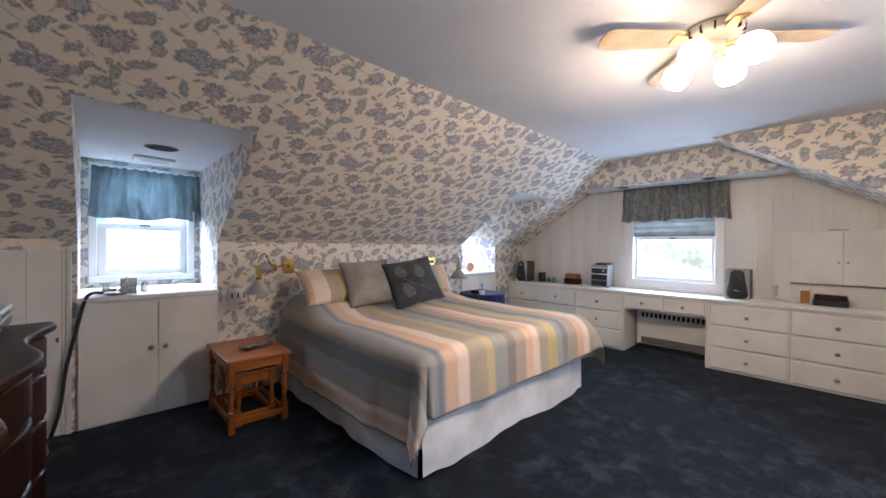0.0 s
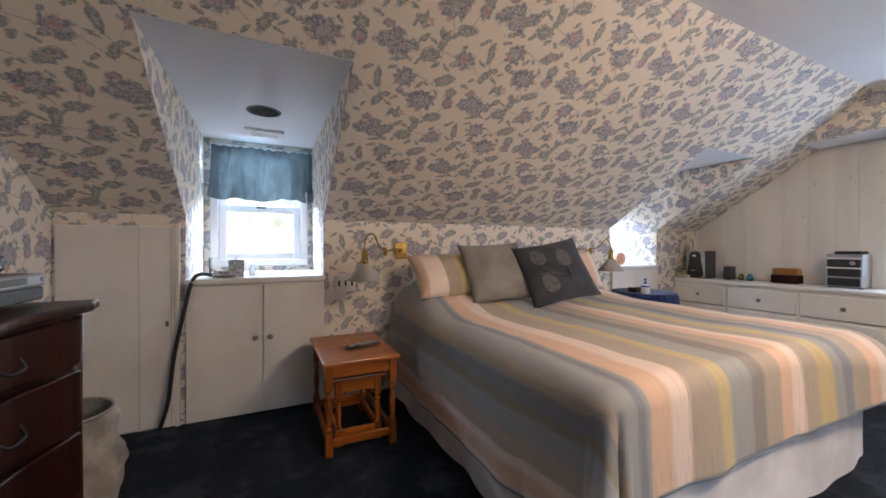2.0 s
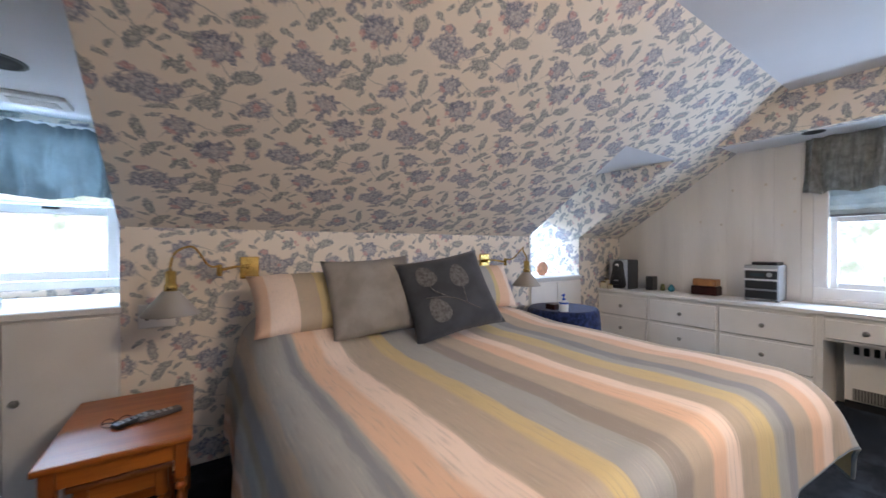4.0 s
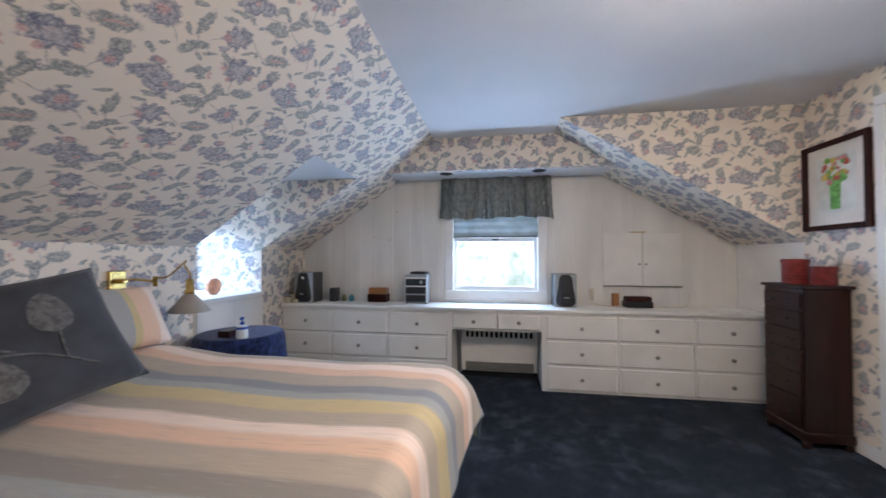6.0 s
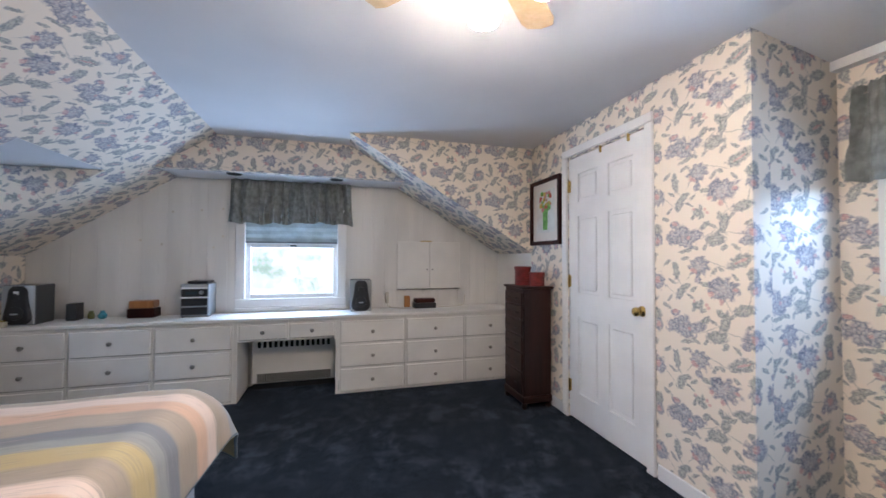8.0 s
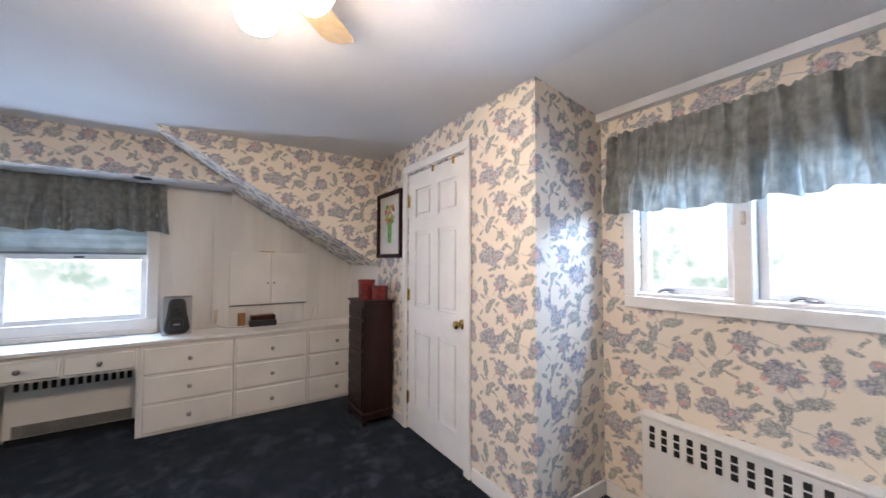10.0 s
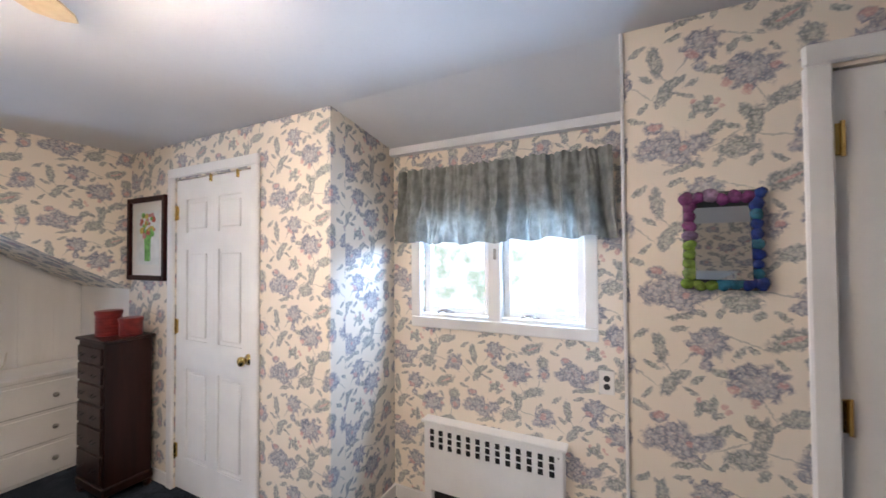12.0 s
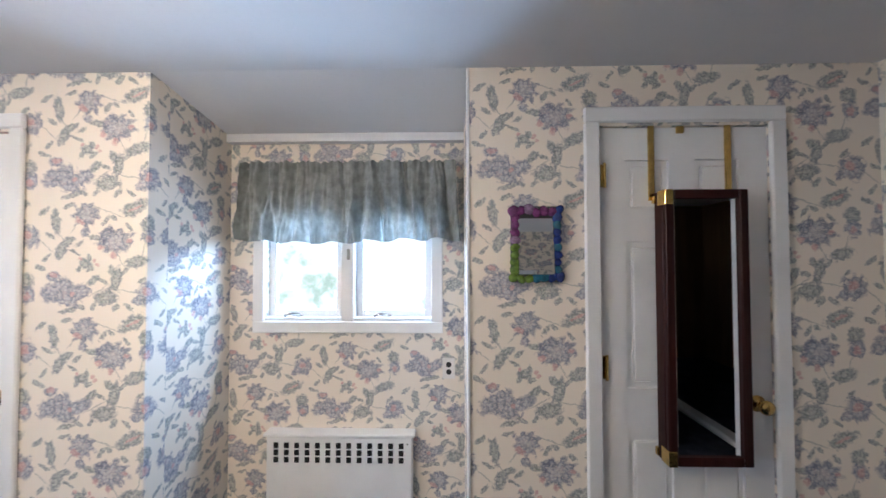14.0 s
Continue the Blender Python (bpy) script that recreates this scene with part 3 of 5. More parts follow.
# ---- windows ----


def sash(axis, at, a0, a1, z0, z1, w, t, parent, name="window_frame"):
    bm = bmesh.new()
    for p, q, r, s in ((a0, a0 + w, z0, z1), (a1 - w, a1, z0, z1), (a0 + w, a1 - w, z0, z0 + w), (a0 + w, a1 - w, z1 - w, z1)):
        if axis == "x":
            box(p, q, at - t / 2, at + t / 2, r, s, 0.004, bm)
        else:
            box(at - t / 2, at + t / 2, p, q, r, s, 0.004, bm)
    f = part(name, bm, TRIM, parent)
    g = (a0 + w, a1 - w, z0 + w, z1 - w)
    bm = box(g[0], g[1], at - .002, at + .002, g[2], g[3]) if axis == "x" else box(at - .002, at + .002, g[0], g[1], g[2], g[3])
    p = part("pane", bm, GLASS, parent)
    p.visible_shadow = False
    return f


def casing(axis, at, out, a0, a1, z0, z1, w, t, parent, name="window_casing"):
    bm = bmesh.new()
    lo, hi = sorted((at, at + out * t))
    for p, q, r, s in ((a0 - w, a0, z0, z1), (a1, a1 + w, z0, z1), (a0 - w, a1 + w, z1, z1 + w), (a0 - w, a1 + w, z0 - w, z0)):
        if axis == "x":
            box(p, q, lo, hi, r, s, 0.005, bm)
        else:
            box(lo, hi, p, q, r, s, 0.005, bm)
    return part(name, bm, TRIM, parent)


# alcove: twin casements
w3 = thing("window_3", "white painted twin casement window with crank handles", "window", (-0.675, AY, 1.1), kind="structure")
casing("x", AY, 1, WIN[0], WIN[1], WIN[2], WIN[3], 0.065, 0.02, w3)
part("mullion", box(-0.712, -0.638, AY - .10, AY + .016, WIN[2], WIN[3], 0.006), TRIM, w3)
part("window_sill", box(WIN[0], WIN[1], AY - .1, AY + .004, WIN[2] - .002, WIN[2] + .02, 0.004), TRIM, w3)
for a, b in ((WIN[0], -0.712), (-0.638, WIN[1])):
    sash("x", AY - .06, a, b, WIN[2] + .018, WIN[3], 0.040, 0.03, w3)
    c = (a + b) / 2 + .04
    crank = part("crank", box(c - .03, c + .03, AY - .04, AY - .012, WIN[2] + .018, WIN[2] + .034, 0.006, segments=2), CHROME, w3, "chrome window crank")
    part("crank_handle", tube(bend([(c - .01, AY - .02, WIN[2] + .034), (c + .03, AY - .0, WIN[2] + .04), (c + .065, AY + .004, WIN[2] + .026)], 4), 0.007), CHROME, crank)
part("latch", box(-0.69, -0.675, AY + .014, AY + .03, 1.5, 1.56, 0.003), PEWTER, w3)

# dormers: small double-hung windows
for n, d in enumerate((D1, D2)):
    c = (d[0] + d[1]) / 2
    w = thing(f"window_{n + 1}", "small white double-hung window in a dormer", "window", (c, DY, 0.95), kind="structure")
    casing("x", DY, -1, c - .30, c + .30, 0.965, 1.82, 0.055, 0.022, w)
    sash("x", DY + .06, c - .30, c + .30, 1.375, 1.82, 0.055, 0.03, w)
    sash("x", DY + .03, c - .30, c + .30, 0.962, 1.405, 0.055, 0.03, w)
    part("sash_lift", box(c - .035, c + .035, DY + .005, DY + .014, 1.38, 1.392), BLACK, w, "dark sash lock")

# gable: double-hung window with a pleated shade
CT = 0.722          # worktop
GW = (1.785, 2.64, 0.845, 1.90)      # opening, between y and z
gw = thing("window_4", "white double-hung window above the desk", "window", (XE, 2.21, 0.8), kind="structure")
casing("y", XE + .006, -1, GW[0], GW[1], GW[2], GW[3], 0.085, 0.024, gw)
part("window_sill", box(XE - .024, XE + .004, GW[0] - .085, GW[1] + .085, CT + .001, GW[2] - .0855, 0.004), TRIM, gw)
sash("y", XE + .075, GW[0], GW[1], 1.34, GW[3], 0.04, 0.03, gw)
sash("y", XE + .045, GW[0], GW[1], GW[2], 1.385, 0.042, 0.03, gw)
part("sash_lock", box(XE + .012, XE + .028, 2.18, 2.24, 1.356, 1.37, 0.002), BLACK, gw, "dark sash lock")
shade = thing("pleated_shade", "pale grey-blue pleated window shade half drawn", "window shade", (XE, 2.21, 1.4))
bm = bmesh.new()
n = 14
vs = [[bm.verts.new((XE - .004 - (0.014 if k % 2 else 0), y, 1.90 - k * 0.5 / n)) for y in (GW[0] + .004, GW[1] - .004)] for k in range(n + 1)]
for a, b in zip(vs, vs[1:]):
    bm.faces.new((a[0], a[1], b[1], b[0]))
part("fabric", bm, cloth_material("pleated_shade_cloth", (0.42, 0.50, 0.53), 0.22), shade)
part("rail", box(XE - .024, XE + .004, GW[0] + .004, GW[1] - .004, 1.385, 1.402, 0.003), surface("shade_rail", (0.16, 0.18, 0.2), 0.4), shade, "dark bottom rail")

# ---- valances ----


def valance(name, label, axis, at, out, a0, a1, z0, z1, waves, material, seed, rail=True):
    """A gathered curtain on a rod."""
    rnd = random.Random(seed)
    ph = [rnd.uniform(0, 6.28) for _ in range(6)]
    v = thing(name, label, "valance", ((a0 + a1) / 2, at, z0) if axis == "x" else (at, (a0 + a1) / 2, z0))

    def f(u, w):
        z = z1 - (z1 - z0) * w
        k = u * waves * 6.283
        swell = 0.014 + 0.024 * w
        fold = math.sin(k + 1.1 * math.sin(2.3 * u * 6.28 + ph[0]) + 0.5 * w * math.sin(5 * u + ph[1]))
        fold = 0.45 * fold + 1.5 * noise.noise((u * waves * 1.4, 0.7 * w, seed)) + 0.7 * noise.noise((u * waves * 3.3, 2.2 * w, seed + 9)) + 0.25 * noise.noise((u * waves * 7, 9 * w, seed + 4))
        flare = (u - 0.5) * (0.05 * w)
        gather = 0.006 * math.sin(k * 3.1 + ph[3]) * max(0, 1 - 6 * abs(w - 0.06))
        a = a0 + (a1 - a0) * u + flare + 0.006 * math.sin(k * 0.5 + w * 3)
        o = at + out * (0.042 + 1.85 * swell * fold + gather + 0.012 * w)
        hem = 0.008 * math.sin(k * 0.5 + ph[4]) * w + 0.010 * w * math.sin(u * 7 + ph[5])
        crimp = 0.005 * math.sin(k * 2.3) * (1 - w)
        return (a, o, z + hem + crimp) if axis == "x" else (o, a, z + hem + crimp)
    bm = grid(int(waves * 18), 18, f)
    ob = part("cloth", bm, material, v, smooth=True, uv=False)
    rod = [(a0 - .01, at + out * .008, z1 - .03), (a1 + .01, at + out * .008, z1 - .03)]
    if axis == "y":
        rod = [(y, x, z) for x, y, z in rod]
    part("rod", tube(rod, 0.005), PEWTER, v, "dull metal curtain rod")
    return v


valance("valance", "gathered sage-grey cotton valance over twin window", "x", AY + .015, 1, -1.285, -0.085, 1.60, 2.045, 13, VALANCE, 3)
valance("valance", "gathered sage-grey cotton valance over desk window", "y", XE - .02, -1, 1.66, 2.76, 1.575, 1.995, 11, VALANCE, 5)
for n, (d, sd) in enumerate(((D1, 7), (D2, 9))):
    valance("valance", "sheer blue-grey valance in a dormer window", "x", DY - .03, -1, d[0] + .065, d[1] - .02, 1.44, slope_z(d[2]) - .065, 5, TEAL_VALANCE, sd)

# ---- built-in drawers along the gable wall ----
FX = 2.318          # cabinet faces


def knob_mesh(place, turn, r=0.017):
    return lathe([(r * .7, 0), (r * .55, 0.006), (r * .4, 0.012), (r, 0.017), (r * 1.05, 0.021), (r * .8, 0.026), (r * .35, 0.028), (0.0, 0.0275)], place, 16, turn=turn)


TO_WEST = Matrix.Rotation(radians(-90), 4, "Y")
TO_SOUTH = Matrix.Rotation(radians(90), 4, "X")


def drawer_cabinet(y0, y1, rows, label, legs=True):
    cab = thing("drawer_cabinet", label, "cabinet", ((FX + XE) / 2, (y0 + y1) / 2, 0), "built-in drawers")
    bm = box(FX, XE - .004, y0, y1, 0.0 if legs else rows[-1][0] - .02, CT - .032)
    part("body", bm, WHITE, cab)
    for a, b in rows:
        dr = part("drawer", box(FX - .019, FX - .002, y0 + .014, y1 - .014, a, b, 0.004), WHITE, cab)
        # thin dark strip paints the shadow line under the drawer front
        part("shadow_gap", box(FX - .004, FX - .0005, y0 + .014, y1 - .014, a - .005, a + .003), DARK_GAP, cab)
        part("knob", knob_mesh((FX - .019, (y0 + y1) / 2, (a + b) / 2), TO_WEST), PEWTER, dr, "round pewter knob", True)
    return cab


ROWS = ((0.467, 0.662), (0.247, 0.443), (0.026, 0.224))
for a, b in ((3.775, 4.302), (3.213, 3.771), (2.634, 3.209)):
    drawer_cabinet(a, b, ROWS, "white painted built-in cabinet with three drawers")
for a, b in ((1.154, 1.762), (0.558, 1.150), (0.004, 0.554)):
    drawer_cabinet(a, b, ROWS, "white painted built-in cabinet with three drawers")
for a, b in ((2.198, 2.598), (1.794, 2.194)):
    drawer_cabinet(a, b, ((0.536, 0.662),), "shallow white desk drawer over the knee hole", False)
side = thing("cabinet_side", "white painted panel at the knee hole", "panel", (2.5, 2.62, 0))
part("board", box(FX, XE - .004, 2.600, 2.632, 0, CT - .032), WHITE, side)
side = thing("cabinet_side", "white painted panel at the knee hole", "panel", (2.5, 1.77, 0))
part("board", box(FX, XE - .004, 1.764, 1.792, 0, CT - .032), WHITE, side)
top = thing("worktop", "long white painted worktop across the gable wall", "worktop", (2.5, 2.2, CT))
part("board", box(FX - .03, XE - .026, 0.004, KY - .003, CT - .031, CT, 0.005), WHITE, top)

# radiator in the knee hole
rad = thing("radiator_cover", "cream metal radiator cover with slotted grilles under desk", "radiator", (2.66, 2.17, 0))
part("body", box(2.60, XE - .006, 1.80, 2.545, 0.062, 0.50, 0.006), WHITE, rad)
# black strip added for the dark floor gap under the cover, no real plinth
part("plinth", box(2.64, XE - .008, 1.80, 2.545, 0.0, 0.06), BLACK, rad, "black strip for the dark below the cover")
part("lid", box(2.592, XE - .006, 1.795, 2.55, 0.502, 0.514, 0.003), WHITE, rad)
part("grille", box(2.596, 2.5995, 1.84, 2.50, 0.07, 0.155), surface("grey_grille", (0.30, 0.29, 0.27), 0.5, 0.3), rad, "grey perforated lower grille")
for k in range(14):
    y = 1.85 + k * 0.0475
    part("slot", box(2.597, 2.604, y, y + .028, 0.395, 0.452, 0.002), DARK_GAP, rad)
# raised near-black strips paint the shade inside the grille's thin slots
for k in range(44):
    y = 1.85 + k * 0.0147
    part("grille_slot", box(2.593, 2.597, y, y + .0035, 0.074, 0.151), DARK_GAP, rad)

# ---- boarded gable wall ----
boards = thing("plank_wall", "whitewashed vertical pine boards on the gable wall", "wall", (XE, 2.2, 0), kind="structure")
rnd = random.Random(4)
y = RKY
while y < KY - .02:
    w = min(rnd.choice((0.14, 0.165, 0.19, 0.115)), KY - y)
    for a, b, c, d in rects_round(y, y + w, CT - .04, 2.03, [(GW[0], GW[1], GW[2], GW[3])]):
        bm = box(XE + .001, XE + .018, a + (.0003 if a == y else 0), b - (.0003 if b == y + w else 0), c, d, 0.0018)
        part("plank", bm, PLANK, boards)
    y += w
for k in range(14):
    yy, zz = rnd.uniform(2.75, 3.6), rnd.uniform(0.95, 1.75)
    part("knot", box(XE - .0005, XE + .002, yy, yy + .018, zz, zz + .02, 0.0012), surface("pine_knot", (0.64, 0.58, 0.50), 0.6), boards) if k < 7 else None

# ---- cabinets under the dormers ----
for n, d in enumerate((D1, D2)):
    c = (d[0] + d[1]) / 2 + (0.02 if n == 0 else 0)
    cab = thing("dormer_cabinet", "white painted two-door cupboard built below the dormer", "cabinet", (c, KY, 0), "dormer cupboards")
    part("body", box(d[0] + .002, d[1] - .002, KY - .006, KY + .028, 0, 0.834), WHITE, cab)
    part("shelf", box(d[0] - .004, d[1] + .004, KY - .03, KY + .002, 0.836, 0.871, 0.006), TRIM, cab, "white window shelf")
    part("sill_board", box(d[0] + .001, d[1] - .001, KY + .002, DY - .001, 0.836, 0.870), TRIM, cab, "deep white window ledge")
    for s, (a, b) in ((1, (d[0] + .008, c - .002)), (-1, (c + .002, d[1] - .004))):
        door = part("door", box(a, b, KY - .024, KY - .007, 0.008, 0.826, 0.003), WHITE, cab)
        kx = b - .04 if s > 0 else a + .04
        part("knob", knob_mesh((kx, KY - .024, 0.488), TO_SOUTH, 0.016), PEWTER, door, "round pewter knob", True)

# access panel in the knee wall
panel = thing("access_door", "white boarded access door with surface hinges", "door", (-2.68, KY, 0))
bm = box(-2.955, -2.43, KY - .014, KY - .001, 0.01, 1.185, 0.003)
part("leaf", bm, WHITE, panel)
for x in (-2.60, -2.45):
    part("groove", box(x, x + .003, KY - .0155, KY - .013, 0.02, 1.18), surface("groove_shadow", (0.45, 0.43, 0.4), 0.7), panel)
part("jamb", box(-2.43, -2.405, KY - .02, KY - .001, 0.0, 1.2, 0.003), WHITE, panel)
part("latch", box(-2.475, -2.46, KY - .022, KY - .014, 0.60, 0.63, 0.002), PEWTER, panel)

# ---- bed ----
BX0, BX1, BY0, BZ = -1.05, 0.765, 2.40, 0.63
bed = thing("bed", "king-size bed with white gathered bed skirt", "bed", (0, 3.3, 0))
part("box_spring", box(BX0 + .03, BX1 - .03, BY0 + .03, 4.28, 0.12, 0.36, 0.02), SKIRT, bed)
part("mattress", box(BX0 + .03, BX1 - .03, BY0 + .03, 4.28, 0.365, BZ - .02, 0.05, segments=3), SKIRT, bed)


def skirt_panel(p, q, out, seed):
    rnd = random.Random(seed)
    a, b = rnd.uniform(0, 6), rnd.uniform(0, 6)
    p, q, out = Vector(p), Vector(q), Vector(out)

    def f(u, w):
        o = 0.006 + (0.045 * w * min(1, 4 * (1 - u)) if out.x < -0.5 else 0) + (0.012 * math.sin(u * 9 + a) + 0.006 * math.sin(u * 31 + b)) * w + 0.01 * w
        v = p.lerp(q, u) + out * o
        v.z = 0.40 - (0.395 - 0.012 * math.sin(u * 6 + b) ** 2 - 0.015 * max(0, math.sin(u * 14 + a)) ** 6) * w
        return v
    return grid(60, 6, f)


for p, q, o, sd in (((BX0, BY0, 0), (BX1, BY0, 0), (0, -1, 0), 1), ((BX0, 4.27, 0), (BX0, BY0, 0), (-1, 0, 0), 2), ((BX1, BY0, 0), (BX1, 4.27, 0), (1, 0, 0), 3)):
    part("bed_skirt", skirt_panel(p, q, o, sd), SKIRT, bed, "white gathered bed skirt", True, False)

# stripes of the bedspread: where each begins, in metres across the bed, and its colour
STONE, PEACH, BLUSH, STEEL, MIST, STRAW, ASH = (.44, .37, .30), (.72, .495, .36), (.80, .66, .58), (.235, .255, .28), (.35, .36, .365), (.56, .46, .25), (.28, .255, .23)
OLIVE = (.27, .25, .19)
STRIPES = [(-1.54, BLUSH), (-1.48, PEACH), (-1.42, BLUSH), (-1.38, STONE), (-1.30, MIST), (-1.22, OLIVE), (-1.18, STEEL), (-1.12, STONE), (-1.06, MIST), (-0.955, STEEL), (-0.92, MIST), (-0.90, PEACH), (-0.80, BLUSH), (-0.705, STONE),
           (-0.55, STRAW), (-0.47, MIST), (-0.33, ASH), (-0.24, STONE), (-0.12, PEACH), (-0.031, BLUSH), (0.041, STONE), (0.140, STRAW), (0.245, MIST), (0.310, STEEL),
           (0.385, STONE), (0.515, PEACH), (0.600, BLUSH), (0.680, STONE), (0.84, MIST), (0.93, STRAW), (1.30, MIST)]
S0, S1 = -1.51, 1.25


def stripe_material(name, turn=False, first=S0, last=S1, stripes=STRIPES):
    m, t, n, l, b = nodes_of(name)
    uv = n.new("ShaderNodeUVMap").outputs["UV"]
    sep = n.new("ShaderNodeSeparateXYZ")
    l.new(uv, sep.inputs[0])
    thread = grain(t, 14.0, 4.0, uv, stretch=(26, 1.2, 1) if not turn else (1.2, 26, 1))
    u = calc(t, "MULTIPLY_ADD", calc(t, "SUBTRACT", thread, 0.5), 0.012, sep.outputs[1 if turn else 0])
    ramp = n.new("ShaderNodeValToRGB")
    ramp.color_ramp.interpolation = "LINEAR"
    cr = ramp.color_ramp
    seen = [(max(0.0, (a - first) / (last - first)), c) for a, c in stripes]
    first_ramp, second_ramp = seen[: len(seen) // 2 + 1], seen[len(seen) // 2:]

    def fill(cr, rows):
        while len(cr.elements) > 1:
            cr.elements.remove(cr.elements[-1])
        pts, last_c = [], rows[0][1]
        for k, (p, c) in enumerate(rows):
            if k:
                pts.append((max(0, p - .0025), last_c))
            pts.append((min(1, p + .0025 if k else p), c))
            last_c = c
        pts = pts[:31]
        cr.elements[0].position, cr.elements[0].color = pts[0][0], (*pts[0][1], 1)
        for p, c in pts[1:]:
            e = cr.elements.new(min(1, p))
            e.color = (*c, 1)
    fill(cr, first_ramp)
    l.new(u, ramp.inputs[0])
    c = ramp.outputs["Color"]
    if len(second_ramp) > 1:
        r2 = n.new("ShaderNodeValToRGB")
        fill(r2.color_ramp, second_ramp)
        l.new(u, r2.inputs[0])
        c = mixed(t, c, r2.outputs["Color"], calc(t, "GREATER_THAN", u, second_ramp[0][0] + .002))
    c = mixed(t, c, (0.27, 0.26, 0.245), span(t, thread, 0.50, 0.75, 0, 0.42))
    c = mixed(t, c, (0.80, 0.72, 0.62), span(t, grain(t, 17.0, 4.0, uv, stretch=(30, 1.0, 1) if not turn else (1, 30, 1)), 0.56, 0.80, 0, 0.26))
    l.new(c, b.inputs["Base Color"])
    b.inputs["Roughness"].default_value, b.inputs["Specular IOR Level"].default_value = 0.9, 0.15
    b.inputs["Sheen Weight"].default_value = 0.1
    relief(t, grain(t, 330.0, 2.0), 0.3, 0.003)
    return m


SPREAD = stripe_material("striped_bedspread_cloth")
R = 0.075


def over(q, R):
    """Level reach and drop of cloth that runs q metres past the start of a rounded edge."""
    if q <= 0:
        return 0.0, 0.0
    if q < R * math.pi / 2:
        return R * math.sin(q / R), R * (1 - math.cos(q / R))
    e = q - R * math.pi / 2
    return R + 0.05 * e, R + 0.99 * e


def spread_point(u, w):
    s = S0 + (S1 - S0) * u
    t = 4.27 - 2.195 * w                     # along the bed, head to foot hem
    x0, x1, y0 = BX0 + R - .015, BX1 - R + .015, BY0 + R - .02
    qx = max(0.0, x0 - s, s - x1)
    qy = max(0.0, y0 - t)
    sx = -1 if s < 0 else 1
    top = BZ + 0.02
    rise = min(1, max(0, (t - 3.5) / 0.5))
    rise = rise * rise * (3 - 2 * rise)
    bump = (0.05 + 0.07 * min(1, max(0, (-0.1 - s) / 0.6))) * rise * min(1, max(0, (BX1 + .1 - s) / 0.2)) * min(1, max(0, (s - BX0 + .12) / 0.2))
    slump = 0.012 * noise.noise((s * 2.2, t * 2.2, 0)) + 0.005 * noise.noise((s * 7, t * 5, 3))
    d = math.hypot(qx, qy)
    corner = 2 * qx * qy / (d * d) if d > 1e-6 else 0
    h, drop = over(d * (1 - 0.17 * corner), R + 0.13 * min(1, max(0, s)))
    dx, dy = (qx / d, qy / d) if d > 1e-6 else (0, 0)
    both = 2 * dx * dy
    out = h + drop * drop * both * (0.34 if s < 0 else 0.45)
    if s > 0 and dx > 0.05:
        out += 0.04 * drop * both
    wave = (0.014 * math.sin(t * 9 + 1) + 0.008 * math.sin(t * 23)) * min(1, drop * 3) * (1 - abs(dy)) + (0.012 * math.sin(s * 8) + 0.006 * math.sin(s * 21 + 1)) * min(1, drop * 3) * abs(dy)
    if s < 0:
        out += 0.05 * min(1, drop * 5) * min(1, max(0, (t - 2.45) / 0.5)) * dx
    if s < 0 and both > 0.02:
        turn = math.atan2(dy, dx)
        out += min(1, drop * 3.5) * (0.055 * math.exp(-((turn - 0.72) / 0.20) ** 2) - 0.10 * math.exp(-((turn - 1.12) / 0.13) ** 2)) * min(1, drop * 2.2)
    x = max(x0, min(x1, s)) + sx * dx * (out + max(0, wave))
    y = max(y0, t) - dy * (out + max(0, wave))
    z = top + bump + slump * (1 if drop < .05 else 0.3) - drop
    return x, y, max(0.075, z)


bedspread = thing("bedspread", "striped bedspread in peach, blue-grey and straw bands draped over bed", "bedspread", (0, 3.3, 0.6))
ob = part("cloth", grid(220, 180, spread_point), SPREAD, bedspread, smooth=True, uv=False)
mod = ob.modifiers.new("thickness", "SOLIDIFY")
mod.thickness, mod.offset = 0.012, 0.0
HEM = cloth_material("blue_grey_hem_cloth", (0.16, 0.20, 0.23), 0.0)
part("hem", tube([spread_point(k / 150, 1.0) for k in range(151)], 0.008, 6), HEM, bedspread, "blue-grey stitched hem")
part("hem", tube([spread_point(0.0, k / 120) for k in range(121)], 0.008, 6), HEM, bedspread, "blue-grey stitched hem")
part("hem", tube([spread_point(1.0, k / 120) for k in range(121)], 0.008, 6), HEM, bedspread, "blue-grey stitched hem")


